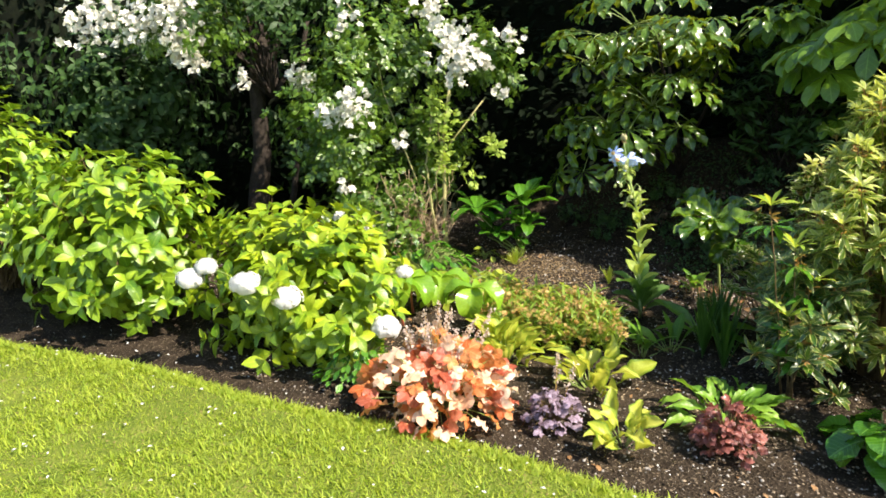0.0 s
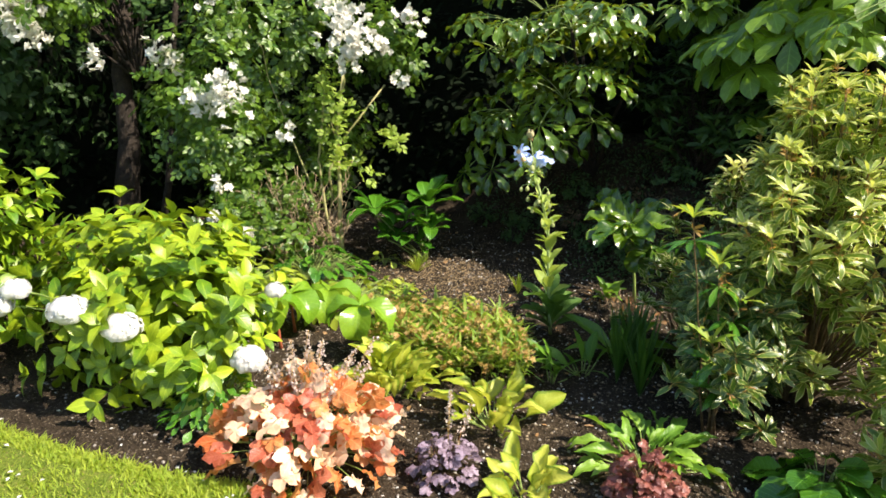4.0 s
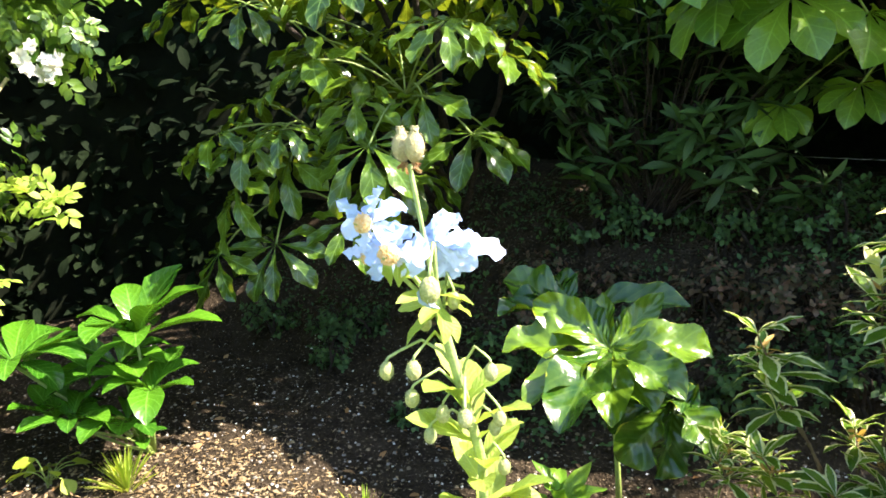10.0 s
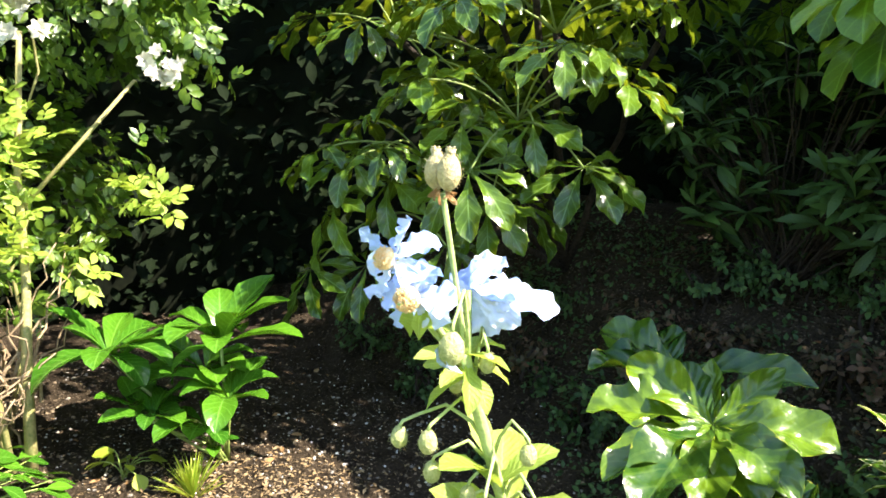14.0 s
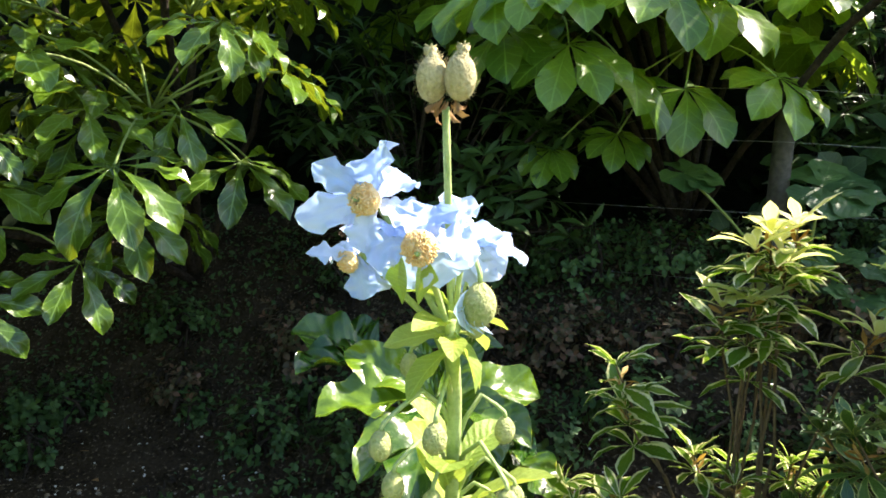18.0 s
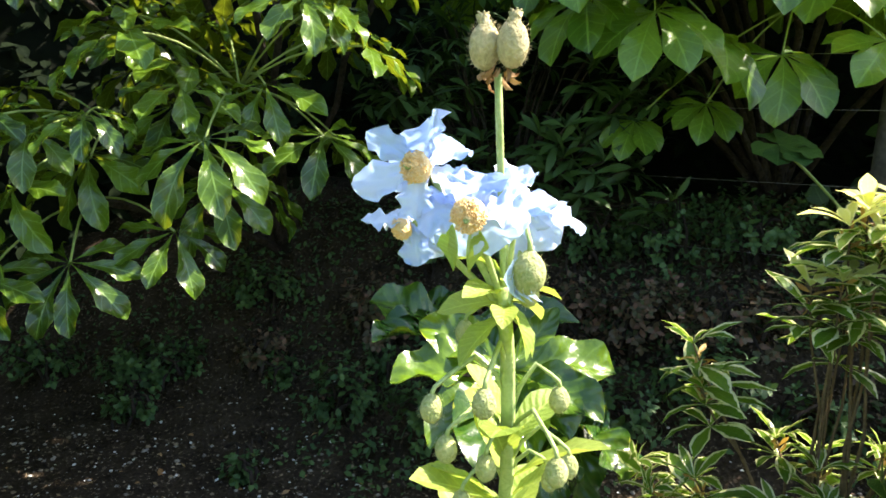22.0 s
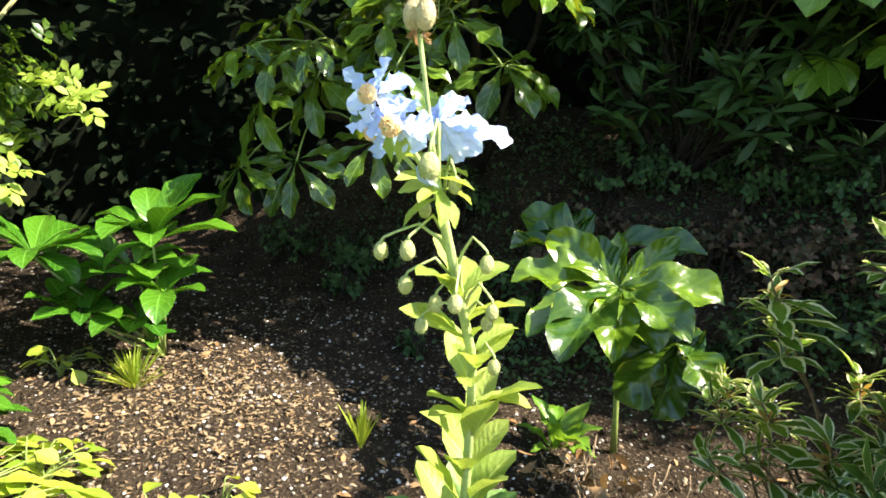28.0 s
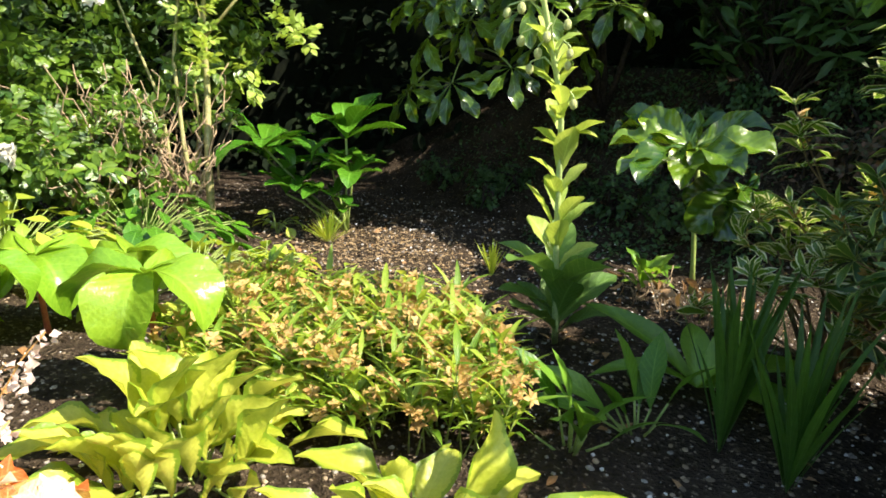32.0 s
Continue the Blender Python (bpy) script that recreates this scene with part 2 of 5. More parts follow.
WHITE = leaf_mat("white_petal", (0.78, 0.78, 0.74), (0.86, 0.86, 0.82), 0.6, 0.05, 0.3, glow=(0.85, 0.85, 0.78))
CREAM = leaf_mat("cream_petal", (0.78, 0.77, 0.68), (0.86, 0.85, 0.78), 0.6, 0.05, 0.3, glow=(0.85, 0.82, 0.7))
PINKISH = leaf_mat("pinkish_floret", (0.6, 0.45, 0.4), (0.78, 0.68, 0.6), 0.6, 0.05, 0.3)
YELLOWGREEN = leaf_mat("yellow_green_leaf", (0.16, 0.3, 0.02), (0.5, 0.55, 0.07), 0.45, 0.2, 0.35)
TANFLOWER = leaf_mat("tan_bract", (0.42, 0.22, 0.06), (0.66, 0.5, 0.2), 0.6, 0.1, 0.3)
PEBBLE = rough_mat("pebble", (0.11, 0.1, 0.085), (0.38, 0.35, 0.3), 40.0, 0.8)
GRIT = leaf_mat("grit", (0.08, 0.06, 0.038), (0.46, 0.37, 0.25), 0.8, 0.0, 0.0)
CHALK = rough_mat("pale_stone", (0.5, 0.48, 0.44), (0.8, 0.78, 0.74), 40.0, 0.7)
STRAW = leaf_mat("dry_straw", (0.22, 0.15, 0.075), (0.42, 0.33, 0.2), 0.8, 0.1, 0.1)
DARKHOSTA = leaf_mat("dark_hosta_leaf", (0.05, 0.14, 0.012), (0.15, 0.3, 0.022), 0.42, 0.3, 0.28)
WOOD = rough_mat("weathered_post", (0.055, 0.05, 0.042), (0.11, 0.1, 0.085), 14.0)
WIRE = rough_mat("grey_wire", (0.2, 0.2, 0.2), (0.32, 0.32, 0.3), 60.0, 0.5)
BANKLEAF = leaf_mat("shaded_leaf", (0.025, 0.075, 0.02), (0.085, 0.16, 0.035), 0.5, 0.15, 0.15)
REDLEAF = leaf_mat("reddish_leaf", (0.035, 0.06, 0.02), (0.2, 0.09, 0.06), 0.5, 0.1, 0.15)
DEAD = leaf_mat("dead_leaf", (0.25, 0.13, 0.05), (0.45, 0.3, 0.16), 0.8, 0.2, 0.1)

FARLEAF = leaf_mat("ivy_leaf", (0.014, 0.042, 0.014), (0.036, 0.08, 0.022), 0.5, 0.3, 0.15)

# ---- building blocks ----
rng = random.Random(7)


def rnd(a, b):
    return rng.uniform(a, b)


def blade(length=1.0, width=0.4, peak=0.45, bend=0.5, fold=0.25, wave=0.0, n=6, tip=1.0, twist=0.0, waves=3.0, two=1, root=0.8):
    """A leaf along +x from the origin, upper side +z, as points, faces and the place on the leaf of each point."""
    pts, faces, uv = [], [], []
    x = z = 0.0
    cols = [i / two - 1 for i in range(2 * two + 1)]
    for i in range(n + 1):
        u = i / n
        a = -bend * u
        if i:
            x += math.cos(a) * length / n
            z += math.sin(a) * length / n
        w = (u / peak) ** root if u < peak else max(0.0, 1 - ((u - peak) / (1 - peak)) ** 1.7) ** tip
        w = max(w, 0.03) * width / 2
        for s in cols:
            lift = fold * abs(s) * w + wave * w * abs(s) * math.sin(u * waves * 6.283 + (1.3 if s > 0 else 0))
            y = s * w
            tw = twist * u
            pts.append((x - math.sin(a) * lift, y * math.cos(tw) - lift * math.sin(tw), z + lift * math.cos(a) + y * math.sin(tw)))
            uv.append((u, s * 0.5 + 0.5))
    k = len(cols)
    for i in range(n):
        for j in range(k - 1):
            faces.append((i * k + j, (i + 1) * k + j, (i + 1) * k + j + 1, i * k + j + 1))
    return np.array(pts), faces, np.array(uv)


def joined(pieces):
    """Several (points, faces, uv) as one."""
    p, f, u, off = [], [], [], 0
    for pts, faces, uv in pieces:
        p.append(pts)
        u.append(uv)
        f.extend([tuple(i + off for i in face) for face in faces])
        off += len(pts)
    return np.concatenate(p), f, np.concatenate(u)


def moved(piece, m):
    pts, faces, uv = piece
    r = np.array(m.to_3x3())
    return pts @ r.T + np.array(m.translation), faces, uv


def palm(lobes=8, size=1.0, spread=150.0, width=0.34, bend=0.5, cup=0.15, wave=0.0, rand=0.1, peak=0.6, n=6):
    """A hand-shaped leaf of lobes that grow together towards its middle."""
    out = []
    for i in range(lobes):
        a = -spread + 2 * spread * i / (lobes - 1)
        s = size * (1 - 0.35 * abs(a) / 180) * rnd(1 - rand, 1 + rand)
        b = blade(s, width * size, peak, bend * rnd(0.7, 1.3), 0.2, wave, n)
        out.append(moved(b, pose(0, 0, 0.002 * i * size, 0, rnd(-8, 8) - cup * 60, a)))
    return joined(out)


def lobed(lobes, width=0.46, wave=0.2, n=10, fold=0.2, peak=0.66, tip=0.75, root=1.15):
    """A hand-shaped leaf from its lobes: turn, length and bend of each."""
    out = []
    for i, (a, s, b) in enumerate(lobes):
        out.append(moved(blade(s, width * s, peak, b, fold, wave, n, tip, rnd(-0.3, 0.3), 2.5, 2, root), pose(0, 0, 0.003 * i, 0, -4, a)))
    return joined(out)


def lobe_to(c, tip, width, face, bend=0.6, fold=0.35, wave=0.15, n=12, peak=0.6, tipped=0.75, root=0.9, twist=0.0, waves=2.5):
    """One lobe that arches from c to its tip, its upper side towards face."""
    c, go = Vector(c), Vector(tip) - Vector(c)
    b = blade(1, width / go.length, peak, bend, fold, wave, n, tipped, twist, waves, 3, root)
    end = b[0][-4]
    chord = math.hypot(end[0], end[2])
    turn = pose(0, 0, 0, 0, math.degrees(math.atan2(end[2], end[0])))
    return moved(b, aim(c, go, face, go.length / chord) @ turn)


def tube(points, radii, sides=6):
    """A tapered round stem through points."""
    pts, faces, uv = [], [], []
    points = [Vector(p) for p in points]
    for i, p in enumerate(points):
        d = (points[min(i + 1, len(points) - 1)] - points[max(i - 1, 0)]).normalized()
        a = d.orthogonal().normalized() if i == 0 else (a - d * a.dot(d)).normalized()
        b = d.cross(a)
        for j in range(sides):
            t = 6.2832 * j / sides
            q = p + (a * math.cos(t) + b * math.sin(t)) * radii[min(i, len(radii) - 1)]
            pts.append(tuple(q))
            uv.append((i / len(points), j / sides))
    for i in range(len(points) - 1):
        for j in range(sides):
            k = (j + 1) % sides
            faces.append((i * sides + j, i * sides + k, (i + 1) * sides + k, (i + 1) * sides + j))
    faces.append(tuple(range(sides))[::-1])
    faces.append(tuple(range((len(points) - 1) * sides, len(points) * sides)))
    return np.array(pts), faces, np.array(uv)


def bead(rx, ry, rz, rows=6, cols=8, rough=0.0, point=0.0):
    """A rounded body round the origin, a little uneven, drawn out at its top by point."""
    pts, faces, uv = [], [], []
    for i in range(rows + 1):
        a = math.pi * i / rows
        for j in range(cols):
            b = 6.2832 * j / cols
            k = 1 + rough * (rng.random() - 0.5)
            zz = math.cos(a)
            pts.append((rx * math.sin(a) * math.cos(b) * k, ry * math.sin(a) * math.sin(b) * k, rz * (zz + point * max(0, zz) ** 4) * k))
            uv.append((i / rows, j / cols))
    for i in range(rows):
        for j in range(cols):
            k = (j + 1) % cols
            faces.append((i * cols + j, (i + 1) * cols + j, (i + 1) * cols + k, i * cols + k))
    return np.array(pts), faces, np.array(uv)


def mesh_of(name, piece, material, smooth=True):
    pts, faces, uv = piece
    me = bpy.data.meshes.new(name)
    me.from_pydata(pts.tolist(), [], faces)
    layer = me.uv_layers.new(name="UVMap")
    idx = np.empty(len(me.loops), dtype=np.int32)
    me.loops.foreach_get("vertex_index", idx)
    layer.data.foreach_set("uv", np.asarray(uv, dtype=np.float32)[idx].ravel())
    me.materials.append(material)
    if smooth:
        me.polygons.foreach_set("use_smooth", np.ones(len(me.polygons), dtype=bool))
    me.update()
    return me


def thing(name, at, label, category, group="", kind=""):
    ob = new(name)
    ob.location = at
    ob.empty_display_size = 0.1
    return tagged(ob, label, category, group, kind)


def part(name, piece, material, parent, label="", at=None):
    """One mesh under a thing or a part. Points are in the world."""
    me = piece if isinstance(piece, bpy.types.Mesh) else mesh_of(name, piece, material)
    ob = new(name, me)
    ob.parent = parent
    top = parent.parent
    base = Matrix.Translation(parent.location) if top is None else Matrix.Translation(top.location) @ parent.matrix_parent_inverse @ parent.matrix_basis
    ob.matrix_parent_inverse = base.inverted()
    if at is not None:
        ob.matrix_basis = at
    return tagged(ob, label)


def aim(p, d, up=(0, 0, 1), s=1.0, roll=0.0):
    """The pose of a leaf at p that grows along d with its upper side towards up."""
    x = Vector(d).normalized()
    z = Vector(up) - x * x.dot(Vector(up))
    z = z.normalized() if z.length > 1e-4 else x.orthogonal().normalized()
    y = z.cross(x)
    m = Matrix((x, y, z)).transposed().to_4x4()
    return Matrix.Translation(p) @ m @ pose(0, 0, 0, roll) @ Matrix.Diagonal((s, s, s, 1))


def leaves(parent, name, kinds, places, material, single=150, label="", rest="foliage"):
    """Leaves at their poses: the first ones as parts of their own on shared meshes, those past them joined."""
    meshes = [mesh_of(name, k, material) for k in kinds]
    for i, m in enumerate(places[:single]):
        part(name, meshes[i % len(meshes)], None, parent, label, m)
    if len(places) > single:
        ob = part(rest, joined([moved(kinds[i % len(kinds)], m) for i, m in enumerate(places[single:])]), material, parent)
        tagged(ob, kind="stuff")


def curve(a, b, sag=0.0, n=6, wob=0.0):
    """Points from a to b, bowed upward by sag and a little crooked."""
    a, b = Vector(a), Vector(b)
    out = []
    for i in range(n + 1):
        u = i / n
        p = a.lerp(b, u)
        p.z += sag * 4 * u * (1 - u)
        if 0 < i < n and wob:
            p += Vector((rnd(-wob, wob), rnd(-wob, wob), rnd(-wob, wob)))
        out.append(p)
    return out


def ball_dir():
    while True:
        v = Vector((rnd(-1, 1), rnd(-1, 1), rnd(-1, 1)))
        if 0.1 < v.length < 1:
            return v.normalized()


def near(p, r):
    return Vector(p) + Vector((rnd(-r, r), rnd(-r, r), rnd(-r, r)))


def sprig(tip, d, length, pairs, size, droop=0.2, spread=1.0, whorl=4):
    """Leaf poses along the last stretch of a shoot that ends at tip and grows along d."""
    d = Vector(d).normalized()
    a = d.orthogonal().normalized()
    b = d.cross(a)
    out = []
    turn = rnd(0, 6.28)
    for i in range(pairs):
        u = i / max(1, pairs)
        p = Vector(tip) - d * length * (1 - u)
        for k in (0, math.pi):
            t = turn + i * 1.57 + k + rnd(-0.3, 0.3)
            o = a * math.cos(t) + b * math.sin(t)
            g = o * spread + d * rnd(0.3, 0.8) + Vector((0, 0, -droop))
            out.append(aim(p, g, d + Vector((0, 0, 0.6)), size * rnd(0.75, 1.15) * (1 - 0.25 * u), rnd(-20, 20)))
    for k in range(whorl):
        t = turn + 6.28 * k / whorl + rnd(-0.3, 0.3)
        o = a * math.cos(t) + b * math.sin(t)
        out.append(aim(tip, o * 0.8 + d * rnd(0.5, 1.2), d + Vector((0, 0, 0.4)), size * rnd(0.5, 0.85), rnd(-20, 20)))
    return out


def shoots_on(c, r, count, low=-0.3, lump=0.15, inner=0.75):
    """Ends of shoots on an uneven rounded mass: place and outward way."""
    out = []
    for _ in range(count):
        while True:
            v = ball_dir()
            if v.z > low:
                break
        k = 1 + lump * math.sin(v.x * 7 + c[0] * 3) * math.cos(v.y * 6 + c[1] * 5) + rnd(-lump, lump) * 0.7
        k *= rnd(inner, 1.0)
        p = Vector(c) + Vector((v.x * r[0], v.y * r[1], v.z * r[2])) * k
        out.append((p, Vector((v.x / r[0], v.y / r[1], v.z / r[2])).normalized()))
    return out

# ---- ground, lawn ----


def ground_z(x, y):
    """Height of the soil: a bank rises behind the bed."""
    u = min(1.0, max(0.0, (y + 0.12 * x - 1.25) / 1.35))
    far = 1.0 if abs(x) < 8 and abs(y) < 8 else 0.0
    return 0.82 * u * u * (3 - 2 * u) + far * (0.02 * noise.noise((x * 3, y * 3, 0)) + 0.008 * noise.noise((x * 14, y * 14, 5)))


def edge_y(x):
    """The line where lawn and bed meet."""
    return -1.68 + 0.52 * x + 0.03 * math.sin(x * 4.0) - 0.02 * x * x


def steps(lo, hi, fine, a, b):
    """Marks close together from a to b and wide apart up to lo and hi."""
    out, v = [], a
    while v < b:
        out.append(v)
        v += fine
    out.append(b)
    d, v = fine, b
    while v < hi:
        d *= 1.6
        v = min(hi, v + d)
        out.append(v)
    d, v = fine, a
    while v > lo:
        d *= 1.6
        v = max(lo, v - d)
        out.insert(0, v)
    return out


def sheet(xs, ys, height):
    pts = [(x, y, height(x, y)) for y in ys for x in xs]
    k = len(xs)
    faces = [(j * k + i, j * k + i + 1, (j + 1) * k + i + 1, (j + 1) * k + i) for j in range(len(ys) - 1) for i in range(k - 1)]
    return np.array(pts, dtype=float), faces, np.array([(p[0], p[1]) for p in pts])


ground = new("ground", mesh_of("ground", sheet(steps(-900, 900, 0.06, -3.2, 2.6), steps(-900, 900, 0.06, -3.0, 3.2), ground_z), SOIL))
tagged(ground, "dark brown crumbly garden soil with small stones", "ground", kind="structure")

lawn_x = [-14 + 0.15 * i for i in range(200)]
lawn_pts, lawn_faces = [], []
for x in lawn_x:
    for j in range(14):
        y = edge_y(x) - 0.015 - (0.0 if j == 0 else 0.12 * j ** 2.0)
        lawn_pts.append((x, y, ground_z(x, y) * (1 if j else 0.3) + (0.004 if j == 0 else 0.045 + 0.01 * noise.noise((x * 2, y * 2, 3)))))
for i in range(len(lawn_x) - 1):
    for j in range(13):
        a = i * 14 + j
        lawn_faces.append((a, a + 1, a + 15, a + 14))
lawn = thing("lawn", (0, -3, 0), "sunlit short mown lawn in bright yellow green", "lawn", kind="structure")
part("turf", (np.array(lawn_pts), lawn_faces, np.array([(p[0], p[1]) for p in lawn_pts])), LAWN, lawn)
tufts = [joined([moved(blade(rnd(0.025, 0.055), 0.006, 0.3, rnd(0.2, 1.4), 0.1, n=2), pose(rnd(-0.015, 0.015), rnd(-0.015, 0.015), 0, 0, -rnd(40, 88), rnd(0, 360))) for _ in range(6)]) for _ in range(8)]
spots = []
for _ in range(30000):
    x = rnd(-3.4, 1.8)
    y = edge_y(x) - abs(rng.gauss(0, 0.8)) + 0.02
    spots.append(aim((x, y, 0.03 if y < edge_y(x) - 0.05 else 0.0), (math.cos(x * 91), math.sin(y * 77), 0), (0, 0, 1), rnd(0.7, 1.2)))
leaves(lawn, "grass_tuft", tufts, spots, GRASS, 60, rest="grass")

pebbles = [bead(1, 0.8, 0.55, 4, 6, 0.3) for _ in range(5)]
spots = []
for _ in range(22000):
    x, y = rnd(-3, 1.8), rnd(-1.9, 1.5)
    if y > edge_y(x) + 0.05:
        spots.append(Matrix.Translation((x, y, ground_z(x, y))) @ pose(0, 0, 0, 0, 0, rnd(0, 360)) @ Matrix.Diagonal((*[0.002 + 0.0085 * rng.random() ** 3] * 3, 1)))
grit = thing("gravel", (0, 0, 0), "small pale stones scattered over the soil", "gravel", kind="stuff")
leaves(grit, "stone", pebbles, spots[:9000], PEBBLE, 0, rest="stone_scatter")
leaves(grit, "stone", pebbles, spots[9000:], GRIT, 0, rest="grit_scatter")
spots = []
for _ in range(1100):
    x, y = rnd(-2.2, 1.4), rnd(-1.3, 1.8)
    if y > edge_y(x) + 0.1:
        spots.append(Matrix.Translation((x, y, ground_z(x, y) + 0.002)) @ pose(0, 0, 0, 0, 0, rnd(0, 360)) @ Matrix.Diagonal((*[0.0025 + 0.0045 * rng.random() ** 2] * 3, 1)))
leaves(grit, "stone", pebbles, spots, CHALK, 0, rest="white_stone_scatter")

spots = []
for _ in range(7000):
    x, y = rnd(-2.6, 1.7), rnd(-1.7, 1.9)
    if y > edge_y(x) + 0.03:
        spots.append(Matrix.Translation((x, y, ground_z(x, y))) @ pose(0, 0, 0, rnd(0, 360), 0, rnd(0, 360)) @ Matrix.Diagonal((*[0.003 + 0.012 * rng.random() ** 2] * 3, 1)))
crumbs = thing("soil_crumbs", (0, 0, 0), "loose crumbs of dark garden soil", "soil", kind="stuff")
leaves(crumbs, "crumb", pebbles, spots, SOIL, 0, rest="crumbs")
litter = [blade(1, 0.5, 0.45, rnd(0.3, 1.6), 0.3, 0.15, 4) for _ in range(5)]
spots = []
for _ in range(420):
    x, y = rnd(-2.4, 1.5), rnd(-1.6, 1.9)
    if y > edge_y(x) + 0.1:
        spots.append(aim((x, y, ground_z(x, y) + 0.008), (rnd(-1, 1), rnd(-1, 1), 0.1), (rnd(-0.4, 0.4), rnd(-0.4, 0.4), 1), rnd(0.015, 0.05)))
fallen_leaves = thing("leaf_litter", (0, 0.3, 0), "dry brown leaves scattered over the soil", "leaf litter", kind="stuff")
leaves(fallen_leaves, "dead_leaf", litter, spots, DEAD, 0, rest="dead_leaves")

spots = []
for _ in range(2600):
    x, y = rng.gauss(-1.15, 0.32), rng.gauss(0.6, 0.22)
    spots.append(aim((x, y, ground_z(x, y) + 0.006), (rnd(-1, 1), rnd(-1, 1), rnd(-0.1, 0.3)), (rnd(-0.4, 0.4), rnd(-0.4, 0.4), 1), rnd(0.008, 0.028)))
mulch = thing("straw_mulch", (-0.95, 0.62, 0), "pale dry straw and chips on the soil", "mulch", kind="stuff")
leaves(mulch, "chip", [blade(1, w, 0.5, 0.3, 0.2, n=2) for w in (0.2, 0.35, 0.5)], spots, STRAW, 0, rest="chip_scatter")

# ---- shrubs of the border ----


def shrub(name, at, c, r, count, leaf_kinds, mat, label, category, pairs=3, size=0.09, low=-0.45, single=200, length=0.16, stemmat=DARKSTEM, droop=0.2, whorl=4, lump=0.15, inner=0.7, up=0.3, leafname="leaf", group=""):
    ob = thing(name, at, label, category, group)
    ends = shoots_on(c, r, count, low, lump, inner)
    poses, woods = [], []
    base = Vector((at[0], at[1], at[2] + 0.02))
    for i, (p, d) in enumerate(ends):
        d = (d + Vector((0, 0, up)) + near((0, 0, 0), 0.3)).normalized()
        poses += sprig(p, d, length, pairs, size, droop, whorl=whorl)
        if i % 3 == 0:
            woods.append(curve(near(base, 0.08), p - d * length * 0.5, 0.05, 5, 0.015) + [p])
    for w in woods[:14]:
        part("stem", tube(w, [0.007, 0.006, 0.005, 0.004, 0.003, 0.0025, 0.002], 5), stemmat, ob)
    if len(woods) > 14:
        tagged(part("twig_mass", joined([tube(w, [0.006, 0.005, 0.004, 0.003, 0.003, 0.002, 0.0015], 4) for w in woods[14:]]), stemmat, ob), kind="stuff")
    rng.shuffle(poses)
    leaves(ob, leafname, leaf_kinds, poses, mat, single)
    return ob


ovate = [blade(1, 0.55, 0.42, rnd(0.3, 0.9), 0.3, 0.06, 5) for _ in range(5)]
hydrangea = shrub("hydrangea", (-1.05, -1.4, 0), (-1.1, -1.42, 0.3), (0.86, 0.52, 0.52), 250, ovate, HYD, "lime green hydrangea bush with white mophead flowers", "shrub", size=0.14, single=240, pairs=3, length=0.2, low=-0.85)
shrub("leafy_shrub", (-2.1, -2.15, 0), (-2.1, -2.15, 0.5), (0.75, 0.6, 0.6), 200, ovate, HYD2, "bright green leafy shrub at the edge of the lawn", "shrub", size=0.145, single=200, length=0.2, low=-0.85)
shrub("leafy_shrub", (-3.3, -2.7, 0), (-3.3, -2.7, 0.6), (0.8, 0.7, 0.75), 220, ovate, HYD2, "tall green leafy shrub behind the lawn edge", "shrub", size=0.12, single=120)


def mophead(at, r, parent):
    petals = []
    for _ in range(130):
        v = ball_dir()
        if v.z < -0.5:
            continue
        a = v.orthogonal().normalized()
        b = a.cross(v)
        p = Vector(at) + Vector((v.x * r, v.y * r, v.z * r * 0.75)) * (rnd(0.82, 1.05) + 0.16 * noise.noise((v.x * 2 + at[0] * 9, v.y * 2, v.z * 2)))
        for k in range(4):
            petals.append(moved(blade(0.02, 0.02, 0.6, 0.3, 0.1, n=2), aim(p, a * math.cos(k * 1.57) + b * math.sin(k * 1.57), v, rnd(0.8, 1.2))))
    head = part("flower_head", joined(petals), WHITE, parent, "round white flower head")
    part("flower_core", moved(bead(r * 0.9, r * 0.9, r * 0.68, 6, 10, 0.1), Matrix.Translation(at)), WHITE, head)
    part("flower_stalk", tube(curve((-1.0 + 0.3 * at[0], -1.1 + 0.2 * at[1], 0.1), at, 0.05, 5), [0.004, 0.003], 5), STEM, head)


for at, r in (((-0.56, -1.73, 0.45), 0.08), ((-0.7, -1.88, 0.52), 0.08), ((-0.88, -2.09, 0.54), 0.07), ((-0.84, -2.02, 0.6), 0.055), ((-0.3, -1.33, 0.28), 0.078), ((-0.5, -1.08, 0.47), 0.045)):
    mophead(at, r, hydrangea)

petals = [blade(0.022, 0.018, 0.6, 0.5, 0.3, n=2)]
spots = []
for _ in range(260):
    x = rnd(-3.2, 1.4)
    y = edge_y(x) + rnd(-1.1, 0.5)
    spots.append(aim((x, y, 0.075 if y < edge_y(x) - 0.05 else ground_z(x, y) + 0.012), (rnd(-1, 1), rnd(-1, 1), 0.2), (0, 0, 1), rnd(0.5, 1.0)))
for _ in range(260):
    x, y = rnd(-2.2, 0.9), rnd(0.2, 1.7)
    spots.append(aim((x, y, ground_z(x, y) + 0.012), (rnd(-1, 1), rnd(-1, 1), 0.2), (rnd(-0.3, 0.3), rnd(-0.5, 0.1), 1), rnd(0.35, 0.75)))
fallen = thing("fallen_petals", (0, -1.5, 0), "white petals fallen on lawn and soil", "petals", kind="stuff")
leaves(fallen, "petal", petals, spots, WHITE, 0, rest="petals")

# ---- heucheras, hostas and low plants ----


def scallop(lobes=5, size=1.0, bend=0.5):
    return palm(lobes, size * 0.62, 125, 0.74, bend, 0.05, 0.4, 0.18, 0.58, 6)


